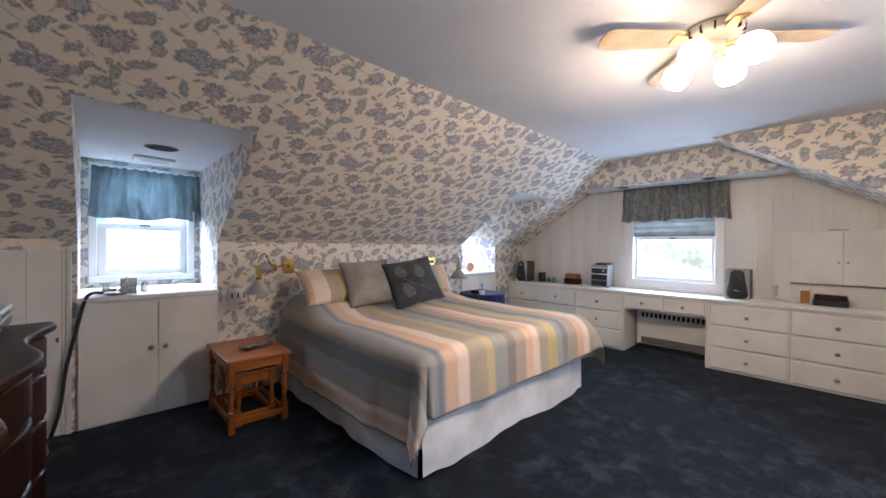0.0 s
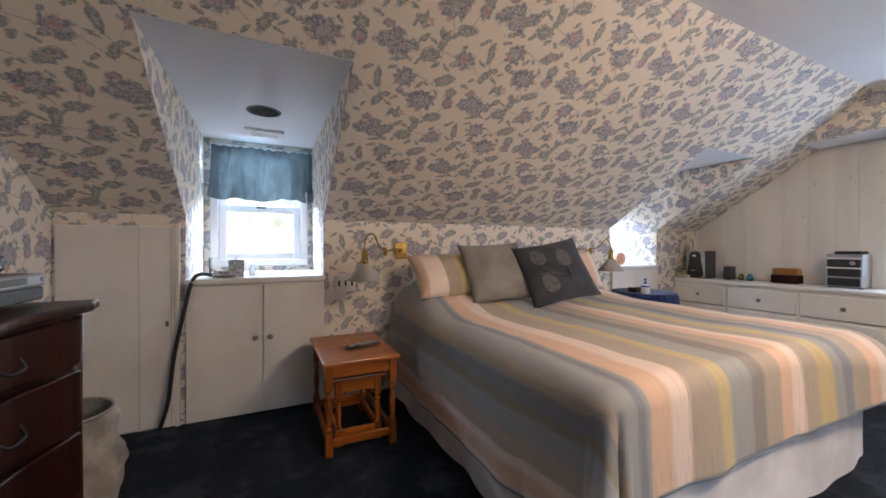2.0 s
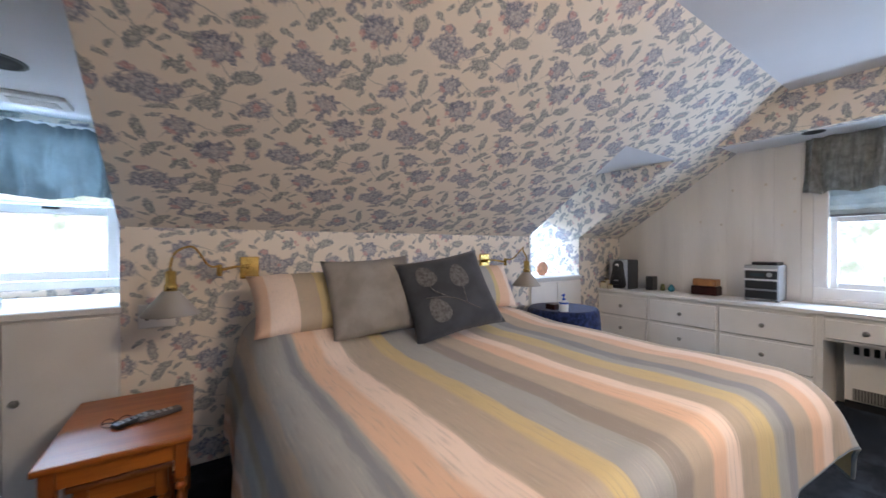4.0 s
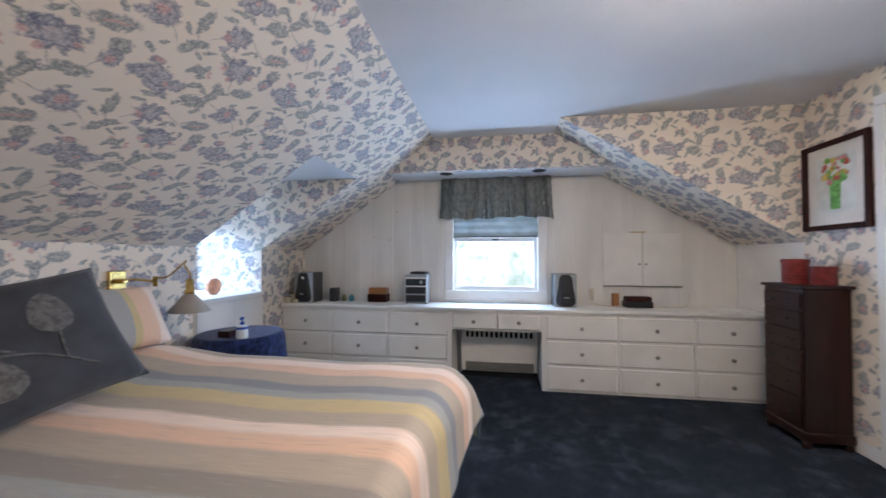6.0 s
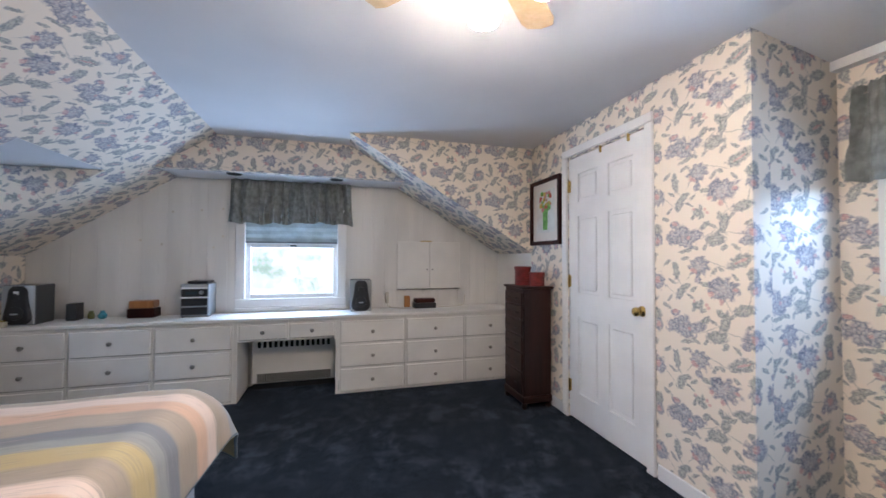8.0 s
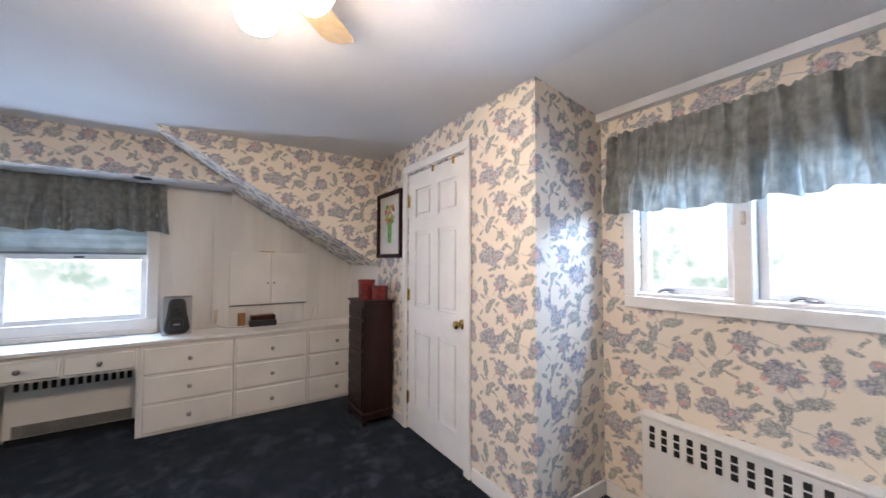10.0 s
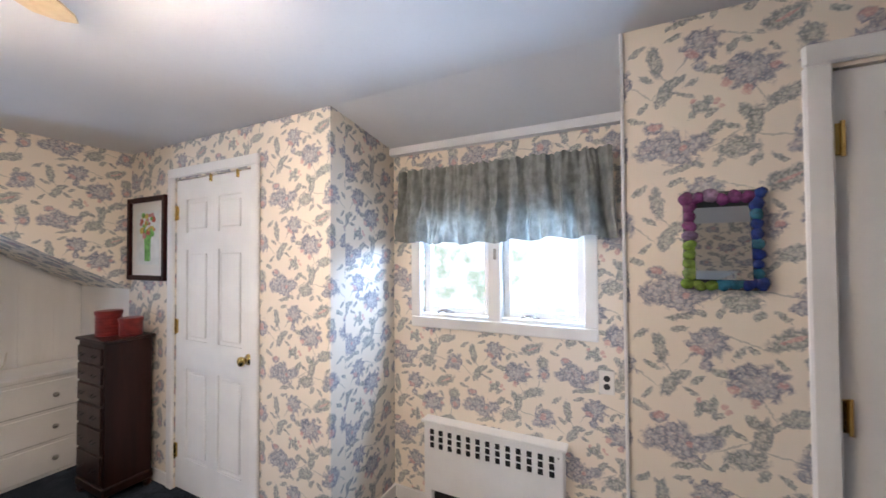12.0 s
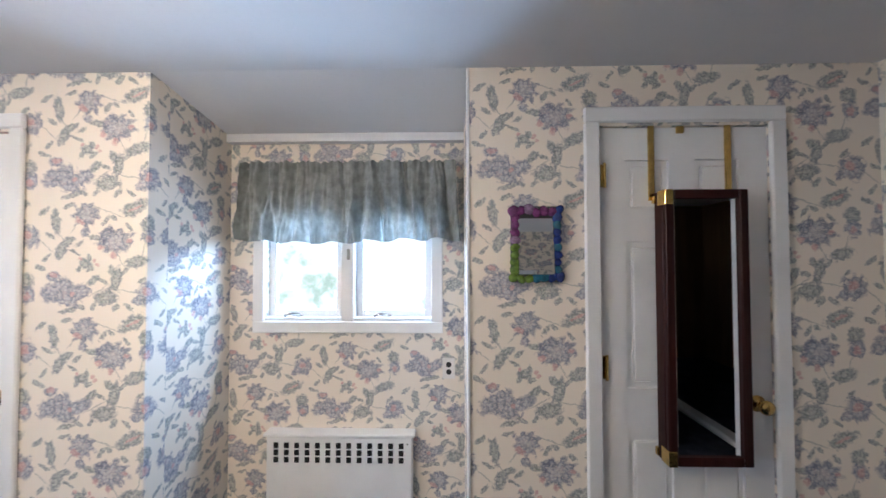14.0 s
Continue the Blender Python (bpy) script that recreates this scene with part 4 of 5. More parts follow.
def pillow_mesh(w, h, d, m, puff=2.4, seed=0):
    """A stuffed cushion: w wide, h high, d thick, at the pose m, standing on its lower edge."""
    bm = bmesh.new()
    layer = bm.loops.layers.uv.verify()
    n = 18
    for side in (1, -1):
        vs = []
        for i in range(n + 1):
            row = []
            for j in range(n + 1):
                a, b = 2 * i / n - 1, 2 * j / n - 1
                t = max(0, (1 - abs(a) ** puff)) ** 0.55 * max(0, (1 - abs(b) ** puff)) ** 0.55
                pinch = 1 - 0.07 * (1 - abs(b) ** 2) * abs(a) ** 3
                pinch2 = 1 - 0.07 * (1 - abs(a) ** 2) * abs(b) ** 3
                wr = 0.006 * noise.noise((a * 3 + seed, b * 3, side))
                row.append(bm.verts.new(m @ Vector((a * w / 2 * pinch, side * (d / 2 * t + (wr if t > 0.2 else 0)), h / 2 + b * h / 2 * pinch2))))
            vs.append(row)
        for i in range(n):
            for j in range(n):
                f = bm.faces.new((vs[i][j], vs[i + 1][j], vs[i + 1][j + 1], vs[i][j + 1]))
                for lp, (a, b) in zip(f.loops, ((i, j), (i + 1, j), (i + 1, j + 1), (i, j + 1))):
                    lp[layer].uv = (a / n, b / n)
    bmesh.ops.remove_doubles(bm, verts=bm.verts[:], dist=0.002)
    return bm


def pillow(name, label, w, h, d, m, material, seed):
    p = thing(name, label, "pillow", m.translation, "bed pillows")
    part("cover", pillow_mesh(w, h, d, m, seed=seed), material, p, smooth=True, uv=False)
    return p


SHAM = stripe_material("striped_sham_cloth", False, 0, 1, [(0, PEACH), (0.10, BLUSH), (0.30, STONE), (0.45, STRAW), (0.60, MIST), (0.95, STEEL)])
SHAM2 = stripe_material("striped_sham_cloth_reverse", False, 0, 1, [(0, STEEL), (0.12, MIST), (0.62, STRAW), (0.68, PEACH), (0.85, BLUSH)])
pillow("pillow", "striped peach and straw pillow sham", 0.68, 0.38, 0.18, pose(-0.72, 3.82, 0.735, -44, 0, 2), SHAM, 1)
pillow("cushion", "plain taupe square cushion", 0.50, 0.45, 0.16, pose(-0.48, 3.69, 0.705, -30, -3, -4), TAUPE, 2)
cushion_pose = pose(-0.09, 3.52, 0.697, -31, -9, -10)
slate_cushion = pillow("cushion", "dark slate square cushion with embroidered leaves", 0.53, 0.475, 0.16, cushion_pose, SLATE, 3)
pillow("pillow", "striped peach pillow sham with blue-grey end", 0.60, 0.36, 0.17, pose(0.45, 3.97, 0.71, -30, 0, -4), SHAM2, 4)

# ---- ceiling fan ----
SHADE = glow_material("lit_glass_shade", (1.0, 0.835, 0.64), BULB * 0.07)
LAMP = glow_material("lit_bulb_glass", (1.0, 0.835, 0.64), BULB * 5.4)
FANWHITE = surface("fan_enamel", (0.72, 0.68, 0.58), 0.3, vary=0.05, bump=0.03)
BLADE = wood("bleached_fan_blade", (0.50, 0.36, 0.20), (0.66, 0.52, 0.36), 0.4, 8.0, axis=(1, 1, 1))
fan = thing("ceiling_fan", "white ceiling fan with four lit glass tulip shades", "ceiling fan", (*FAN, H))
fx, fy = FAN
part("motor", lathe([(0.10, -0.001), (0.118, -0.010), (0.122, -0.04), (0.105, -0.058), (0.06, -0.066), (0.05, -0.075)], (fx, fy, H), 28), FANWHITE, fan, "enamelled motor housing", True)
part("switch_housing", lathe([(0.05, -0.07), (0.056, -0.08), (0.056, -0.11), (0.04, -0.125), (0.012, -0.135), (0.0, -0.135)], (fx, fy, H), 24), FANWHITE, fan, smooth=True)
for k in range(14):
    a = 2 * k * math.pi / 14
    m = Matrix.Translation((fx, fy, H - .04)) @ Matrix.Rotation(a, 4, "Z")
    bm = box(-.004, .004, 0.105, 0.1235, -.015, .018)
    bmesh.ops.transform(bm, matrix=m, verts=bm.verts[:])
    part("vent", bm, DARK_GAP, fan)
for k in range(4):
    a = radians(-47 + 90 * k)
    m = Matrix.Translation((fx, fy, H - .048)) @ Matrix.Rotation(a, 4, "Z") @ Matrix.Rotation(radians(9), 4, "X")
    pts = [(0.15, -.05), (0.20, -.062), (0.475, -.07), (0.515, -.055), (0.53, 0), (0.515, .055), (0.475, .07), (0.20, .062), (0.15, .05)]
    part("blade", slab([[m @ Vector((x, y, 0)) for x, y in pts]], m.to_3x3() @ Vector((0, 0, 0.006))), BLADE, fan, "pale fan blade")
    part("blade_iron", slab([[m @ Vector(p) for p in ((0.06, -.012, -.002), (0.19, -.035, -.002), (0.19, .035, -.002), (0.06, .012, -.002))]], m.to_3x3() @ Vector((0, 0, -0.004))), BRASS, fan)
for k in range(4):
    a = radians(75 + 90 * k)
    tip = Matrix.Translation((fx + .112 * math.cos(a), fy + .112 * math.sin(a), H - .108)) @ Matrix.Rotation(a, 4, "Z") @ Matrix.Rotation(radians(180 - 42), 4, "Y")
    part("arm", tube([(fx + .03 * math.cos(a), fy + .03 * math.sin(a), H - .10), tip.translation], 0.009), BRASS, fan)
    part("shade", lathe([(0.020, 0.0), (0.032, 0.012), (0.056, 0.042), (0.066, 0.074), (0.063, 0.100), (0.055, 0.118)], (0, 0, 0), 22, turn=tip), SHADE, fan, "lit frosted glass tulip shade", True)
    part("bulb", lathe([(0.0545, 0.117), (0.046, 0.127), (0.029, 0.135), (0.0, 0.138)], (0, 0, 0), 22, turn=tip), LAMP, fan, "glowing bulb end", True)

# ---- recessed lights and vents ----


def can_light(x, y, z, r, label):
    c = thing("recessed_light", label, "ceiling light", (x, y, z))
    # flat dark disc paints the shade of the recess
    part("recess", lathe([(r, -0.003), (r, -0.002)], (x, y, z), 24), DARK_GAP, c)
    part("ring", lathe([(r, -0.0005), (r, -0.005), (r * 1.16, -0.003), (r * 1.18, -0.0005)], (x, y, z), 24), BLACK, c, "black trim ring")
    return c


top1 = slope_z(D1[2])
can_light(-1.955, 4.20, top1, 0.085, "dark recessed ceiling light in the dormer")
for y in (2.67, 1.80):
    can_light(2.42, y, HZ + .002, 0.055, "small dark recessed light in the soffit")
vent = thing("ceiling_vent", "small cream metal air vent on the dormer ceiling", "vent", (-1.955, 4.66, top1))
part("frame", box(-2.085, -1.825, 4.57, 4.73, top1 - .024, top1 - .001, 0.005), WHITE, vent)
for k in range(4):
    part("slat", box(-2.045, -1.865, 4.615 + k * .024, 4.630 + k * .024, top1 - .028, top1 - .0235), PLANK, vent)

# ---- nest of tables ----


def turned_leg(x, y, h, w, parent):
    bm = box(x - w, x + w, y - w, y + w, h * .72, h, 0.003)
    box(x - w, x + w, y - w, y + w, 0, h * .26, 0.003, bm)
    r = w * .95
    prof = [(r * .6, .26), (r, .28), (r, .30), (r * .55, .32), (r * .7, .36), (r * .95, .48), (r * .95, .54), (r * .6, .60), (r * .5, .62), (r, .64), (r, .66), (r * .55, .68), (r * .8, .72)]
    lathe([(a, b * h) for a, b in prof], (x, y, 0), 14, bm)
    part("leg", bm, PINE_LEG, parent)


def side_table(x0, x1, y0, y1, h, label, group):
    t = thing("side_table", label, "table", ((x0 + x1) / 2, (y0 + y1) / 2, 0), group)
    part("tabletop", box(x0, x1, y0, y1, h - .022, h, 0.007, segments=2), PINE, t)
    e, w = 0.035, 0.019
    for x in (x0 + e, x1 - e):
        for y in (y0 + e, y1 - e):
            turned_leg(x, y, h - .022, w, t)
    for y in (y0 + e, y1 - e):
        part("apron", box(x0 + e + w, x1 - e - w, y - .009, y + .009, h - .085, h - .022), PINE, t)
        part("stretcher", box(x0 + e + w, x1 - e - w, y - .011, y + .011, 0.045, 0.085, 0.004), PINE, t)
    for x in (x0 + e, x1 - e):
        part("apron", box(x - .009, x + .009, y0 + e + w, y1 - e - w, h - .085, h - .022), PINE, t)
        part("stretcher", box(x - .011, x + .011, y0 + e + w, y1 - e - w, 0.045, 0.085, 0.004), PINE, t)
    return t


side_table(-1.69, -1.285, 3.545, 4.14, 0.485, "orange pine side table with turned legs", "nest of tables")
side_table(-1.63, -1.345, 3.625, 4.08, 0.372, "smaller orange pine table nested underneath", "nest of tables")


def remote(x, y, z, a, label, mat):
    r = thing("remote_control", label, "remote control", (x, y, z), "remotes on the side table")
    bm = box(-.022, .022, -.07, .07, 0, .017, 0.006, segments=2)
    bmesh.ops.transform(bm, matrix=pose(x, y, z, 0, 0, a), verts=bm.verts[:])
    part("body", bm, mat, r)
    bm = bmesh.new()
    for i in range(3):
        for j in range(5):
            box(-.014 + i * .011, -.007 + i * .011, -.05 + j * .02, -.04 + j * .02, .0165, .019, bm=bm)
    bmesh.ops.transform(bm, matrix=pose(x, y, z, 0, 0, a), verts=bm.verts[:])
    part("buttons", bm, SILVER, r)


remote(-1.47, 3.79, 0.485, -55, "black remote control lying on the side table", BLACK)
remote(-1.395, 3.80, 0.485, -70, "dark grey remote control lying on the side table", surface("grey_plastic", (0.08, 0.08, 0.085), 0.4))
gl = thing("spectacles", "folded dark-rimmed spectacles on the side table", "spectacles", (-1.520, 3.78, 0.485))
for k in (-1, 1):
    c = [(-1.520 + k * .024 + .019 * math.cos(a), 3.775 + .002 * k, 0.487 + .017 + .016 * math.sin(a)) for a in [i * math.pi / 6 for i in range(13)]]
    part("rim", tube(c, 0.0016, 6), MAHOGANY, gl)
part("temple", tube([(-1.565, 3.777, 0.505), (-1.500, 3.80, 0.49)], 0.0017, 6), MAHOGANY, gl)
part("temple", tube([(-1.475, 3.777, 0.505), (-1.540, 3.805, 0.49)], 0.0017, 6), MAHOGANY, gl)
part("bridge", tube([(-1.526, 3.775, 0.507), (-1.514, 3.775, 0.507)], 0.0016, 6), MAHOGANY, gl)

# ---- swing-arm wall lamps ----
METALSHADE = surface("grey_lamp_shade", (0.33, 0.30, 0.27), 0.55, 0.2, vary=0.06, bump=0.05)


def wall_lamp(x, s, label):
    """A brass swing-arm lamp on the knee wall; s: the way its arm points."""
    y, z = KY, 1.04
    lamp = thing("wall_lamp", label, "wall lamp", (x, y, z), "wall lamps over the bed")
    part("plate", box(x - .048, x + .048, y - .02, y - .001, z - .062, z + .062, 0.006, segments=2), BRASS, lamp)
    part("switch", lathe([(0.009, 0), (0.009, 0.03), (0.012, 0.03), (0.012, 0.045), (0, 0.046)], (x, y - .02, z), 12, turn=Matrix.Rotation(radians(90), 4, "X")), BRASS, lamp)
    j = Vector((x + s * .15, y - .10, z - .005))
    part("arm", tube([(x, y - .05, z + .01), (x + s * .07, y - .055, z + .01), j], 0.007), BRASS, lamp)
    part("joint", lathe([(0.011, -.03), (0.013, -.02), (0.013, .02), (0.011, .03)], j, 12), BRASS, lamp)
    c = Vector((x + s * (.345 if s < 0 else .19), y - .30, z - .05))
    neck = bend([j + Vector((0, 0, .02)), j + Vector((s * .05, -.04, .03)), j + Vector((s * .11, -.10, .12)), c + Vector((-s * .02, .02, .145)), c + Vector((0, 0, .09)), c + Vector((0, 0, .05))], 6)
    part("neck", tube(neck, 0.0055), BRASS, lamp)
    part("socket", lathe([(0.012, .06), (0.021, .055), (0.021, 0.0), (0.026, -.005), (0.026, -.035)], c, 16), BRASS, lamp, smooth=True)
    part("shade", lathe([(0.028, -.03), (0.034, -.035), (0.112, -.135), (0.110, -.137), (0.032, -.039), (0.027, -.034)], c, 28), METALSHADE, lamp, "grey conical metal shade", True)
    part("bulb", lathe([(0.012, -.035), (0.027, -.07), (0.03, -.09), (0.02, -.112), (0, -.12)], c, 14), WHITE, lamp, smooth=True)
    return lamp


wall_lamp(-1.025, -1, "brass swing-arm wall lamp with grey cone shade")
wall_lamp(0.707, 1, "brass swing-arm wall lamp with grey cone shade")

ob = thing("outlet_plate", "white three-gang switch plate on floral wallpaper", "switch plate", (-1.44, KY, 0.81))
part("plate", box(-1.515, -1.365, KY - .008, KY - .001, 0.75, 0.87, 0.003), WHITE, ob)
for k in range(3):
    part("slot", box(-1.487 + k * .045, -1.475 + k * .045, KY - .011, KY - .0075, 0.79, 0.83), DARK_GAP, ob)
ob = thing("wall_outlet", "white wall outlet with two dark sockets", "outlet", (-1.245, AY, 0.885))
part("plate", box(-1.278, -1.208, AY + .001, AY + .008, 0.838, 0.953, 0.003), WHITE, ob)
for z in (0.876, 0.916):
    part("socket", lathe([(0.015, 0), (0.015, 0.003)], (-1.243, AY + .0075, z), 16, turn=Matrix.Rotation(radians(-90), 4, "X")), BLACK, ob)

# ---- radiator below the twin window ----
rad = thing("radiator_cover", "white metal radiator cover with rows of slots", "radiator", (-0.65, -0.53, 0))
part("body", box(-1.045, -0.255, AY + .001, -0.495, 0.16, 0.545, 0.006), TRIM, rad)
part("lid", box(-1.06, -0.24, AY + .001, -0.485, 0.546, 0.562, 0.004), TRIM, rad, "white radiator lid")
part("foot", box(-1.045, -1.0, AY + .001, -0.50, 0.0, 0.158, 0.003), TRIM, rad)
part("foot", box(-0.30, -0.255, AY + .001, -0.50, 0.0, 0.158, 0.003), TRIM, rad)
# near-black box paints the shade in the opening under the cover
part("core", box(-0.99, -0.31, AY + .002, -0.52, 0.03, 0.156), DARK_GAP, rad)
part("screw", lathe([(0.006, 0), (0.004, 0.003)], (-1.02, -0.496, 0.51), 10, turn=Matrix.Rotation(radians(-90), 4, "X")), PEWTER, rad)
for k in range(13):
    x = -1.0 + k * 0.0565
    for z in (0.408, 0.446, 0.484):
        part("slot", box(x, x + .026, -0.497, -0.493, z, z + .030, 0.0015), DARK_GAP, rad)

# ---- small mirror with a coloured glass frame ----
MIRROR = surface("mirror_silver", (0.86, 0.87, 0.87), 0.02, 1.0, vary=0.0, bump=0.0)
sm = thing("wall_mirror", "small mirror framed in lumpy purple, blue and green glass", "mirror", (-1.595, 0, 1.56))
part("backing", box(-1.695, -1.497, 0.001, 0.014, 1.41, 1.715, 0.004), BLACK, sm)
part("glass", slab([[(-1.666, 0.033, 1.443), (-1.526, 0.033, 1.443), (-1.526, 0.013, 1.678), (-1.666, 0.013, 1.678)]], (0, -0.004, 0)), MIRROR, sm, "mirror glass")


def stained(name, c):
    m = surface(name, c, 0.12, vary=0.35, scale=60, fine=200, bump=0.2)
    m.node_tree.nodes["Principled BSDF"].inputs["Coat Weight"].default_value = 0.6
    return m


PURPLE, COBALT, LIME, TEAL, LILAC = stained("purple_glass", (.16, .035, .13)), stained("cobalt_glass", (.012, .03, .17)), stained("lime_glass", (.12, .2, .03)), stained("teal_glass", (.02, .11, .17)), stained("lilac_glass", (.26, .16, .26))
rnd = random.Random(11)


def lump(x, z, r, mat):
    bm = bmesh.new()
    bmesh.ops.create_icosphere(bm, subdivisions=2, radius=1)
    a, sx, sz = rnd.uniform(0, 3), rnd.uniform(.8, 1.25), rnd.uniform(.8, 1.25)
    for v in bm.verts:
        v.co *= 1 + 0.22 * noise.noise(v.co * 1.3 + Vector((x * 50, z * 50, 0)))
        v.co = Vector((v.co.x * r * sx, v.co.y * r * .5, v.co.z * r * sz))
    bmesh.ops.transform(bm, matrix=Matrix.Translation((x, 0.02, z)) @ Matrix.Rotation(a, 4, "Y"), verts=bm.verts[:])
    part("glass_piece", bm, mat, sm, smooth=True)


for k in range(7):
    lump(-1.505 - k * .031, 1.695 + rnd.uniform(-.008, .008), 0.022, COBALT if k == 6 else PURPLE if k % 2 else LILAC if k == 2 else PURPLE)
    lump(-1.505 - k * .031, 1.428 + rnd.uniform(-.006, .006), 0.020, LIME if k < 3 else TEAL if k < 5 else COBALT)
for k in range(8):
    z = 1.46 + k * .03
    lump(-1.513, z, 0.020, LIME if k < 4 else LILAC if k < 5 else PURPLE)
    lump(-1.682, z, 0.020, COBALT if k % 3 else TEAL)

# ---- mirrored jewellery cabinet hung on the door ----
jc = thing("mirror_cabinet", "mahogany mirrored cabinet hung over the door on straps", "mirror cabinet", (-2.225, 0.08, 0.72))
X0, X1, Z0, Z1 = -2.385, -2.072, 0.725, 1.768
part("body", box(X0, X1, 0.004, 0.060, Z0, Z1, 0.004), MAHOGANY, jc)
w = 0.034
for a, b, c, d in ((X0, X0 + w, Z0, Z1), (X1 - w, X1, Z0, Z1), (X0 + w, X1 - w, Z0, Z0 + w), (X0 + w, X1 - w, Z1 - w, Z1)):
    part("frame", box(a, b, 0.0605, 0.082, c, d, 0.004), MAHOGANY, jc)
part("glass", box(X0 + w - .004, X1 - w + .004, 0.0607, 0.068, Z0 + w - .004, Z1 - w + .004), MIRROR, jc, "tall mirror glass")
for x in (-2.066, -2.372):
    part("strap", box(x - .011, x + .011, -0.006, -0.003 + .006, Z1 - .03, DTOP - .002), BRASS, jc, "brass-coloured hanging strap")
for z in (Z0, Z1 - .055):
    part("corner_plate", box(X1 - .03, X1 + .002, 0.03, 0.0845, z - .001, z + .056, 0.002), BRASS, jc, "brass corner plate")
    part("corner_plate", box(X1 - .004, X1 + .010, 0.002, 0.02, z + .01, z + .04, 0.002), BRASS, jc, "brass corner plate")

# ---- framed picture ----
pic = thing("framed_picture", "dark-framed print of flowers in a green vase", "picture", (1.65, 0.02, 1.39))
X0, X1, Z0, Z1, w = 1.442, 1.926, 1.366, 1.952, 0.034
for a, b, c, d in ((X0, X0 + w, Z0, Z1), (X1 - w, X1, Z0, Z1), (X0 + w, X1 - w, Z0, Z0 + w), (X0 + w, X1 - w, Z1 - w, Z1)):
    part("frame", box(a, b, 0.002, 0.032, c, d, 0.005), MAHOGANY, pic)
part("mat", box(X0 + w, X1 - w, 0.004, 0.010, Z0 + w, Z1 - w), surface("picture_mat", (0.74, 0.72, 0.68), 0.7, vary=0.03), pic)
part("paper", box(X0 + .10, X1 - .10, 0.010, 0.0125, Z0 + .11, Z1 - .10), surface("print_paper", (0.70, 0.72, 0.70), 0.7, vary=0.08, scale=15), pic)
cx = (X0 + X1) / 2
GREEN = surface("print_green", (0.16, 0.42, 0.10), 0.7, vary=0.3, scale=40)
part("vase", slab([[(cx - .035, 0.0125, 1.50), (cx + .035, 0.0125, 1.50), (cx + .042, 0.0125, 1.66), (cx + .06, 0.0125, 1.72), (cx - .06, 0.0125, 1.72), (cx - .042, 0.0125, 1.66)]], (0, 0.001, 0)), GREEN, pic)
cols = [surface("print_red", (0.5, 0.12, 0.08), 0.7), surface("print_yellow", (0.6, 0.48, 0.12), 0.7), surface("print_rose", (0.55, 0.25, 0.25), 0.7), GREEN]
for k in range(40):
    a = rnd.uniform(0, 6.28)
    r = 0.105 * math.sqrt(rnd.uniform(0, 1))
    x, z, q = cx + r * math.cos(a), 1.755 + .8 * r * math.sin(a), rnd.uniform(.010, .024)
    part("blossom", slab([[(x + q * math.cos(i * 1.047), 0.0137, z + q * math.sin(i * 1.047)) for i in range(6)]], (0, 0.0006 + .0001 * k, 0)), cols[k % 4], pic)

# ---- tall narrow chest ----
chest = thing("lingerie_chest", "tall narrow dark cherry chest of six drawers", "chest", (1.7, 0.15, 0))
X0, X1, Y0, Y1, Z1 = 1.560, 1.905, 0.035, 0.29, 1.01
part("body", box(X0, X1, Y0, Y1, 0.09, Z1 - .02, 0.004), CHERRY, chest)
part("top", box(X0 - .018, X1 + .012, Y0 - .012, Y1 + .018, Z1 - .02, Z1, 0.007, segments=2), CHERRY, chest)
part("plinth", box(X0 - .012, X1 + .008, Y0 - .006, Y1 + .012, 0.045, 0.105, 0.008), CHERRY, chest)
for x in (X0 + .012, X1 - .02):
    for y in (Y0 + .02, Y1 - .01):
        part("foot", lathe([(0.014, 0), (0.022, 0.012), (0.024, 0.03), (0.018, 0.046)], (x, y, 0), 12), CHERRY, chest)
hs = (0.115, 0.30, 0.46, 0.60, 0.73, 0.85, 0.965)
for a, b in zip(hs, hs[1:]):
    dr = part("drawer", box(X0 + .014, X1 - .014, Y1, Y1 + .014, a + .006, b - .006, 0.005), CHERRY, chest)
    for x in (X0 + .09, X1 - .09):
        part("pull", tube(bend([(x - .025, Y1 + .014, (a + b) / 2 + .005), (x - .015, Y1 + .03, (a + b) / 2 - .006), (x + .015, Y1 + .03, (a + b) / 2 - .006), (x + .025, Y1 + .014, (a + b) / 2 + .005)], 3), 0.0035, 6), BLACK, dr)
RED = surface("red_lacquer", (0.17, 0.018, 0.015), 0.35, vary=0.25, scale=30)
for x, y, r, h in ((1.770, 0.19, 0.070, 0.165), (1.635, 0.125, 0.064, 0.118)):
    j = thing("round_box", "round lidded dark red box with ribbed sides", "box", (x, y, Z1), "red round boxes")
    prof = [(r * .96, 0), (r, 0.004)]
    for k in range(7):
        z = 0.008 + (h - .035) * k / 6
        prof += [(r, z), (r * .965, z + .004)]
    prof += [(r * .97, h - .026)]
    part("body", lathe(prof, (x, y, Z1), 28), RED, j)
    part("lid", lathe([(r * 1.03, h - .025), (r * 1.05, h - .02), (r * 1.05, h - .004), (r * .98, h), (0, h + .002)], (x, y, Z1), 28), RED, j, "dark red lid")

# ---- cupboard doors in the gable wall ----
wc = thing("wall_cupboard", "pair of flat white cupboard doors in the boarded wall", "cabinet", (XE, 0.82, 0.9))
for a, b, kx in ((0.472, 0.817, 0.79), (0.824, 1.176, 0.85)):
    dr = part("door", box(XE - .02, XE - .001, a, b, 0.915, 1.42, 0.003), WHITE, wc)
    part("knob", knob_mesh((XE - .02, kx, 1.12), TO_WEST, 0.009), PEWTER, dr, smooth=True)
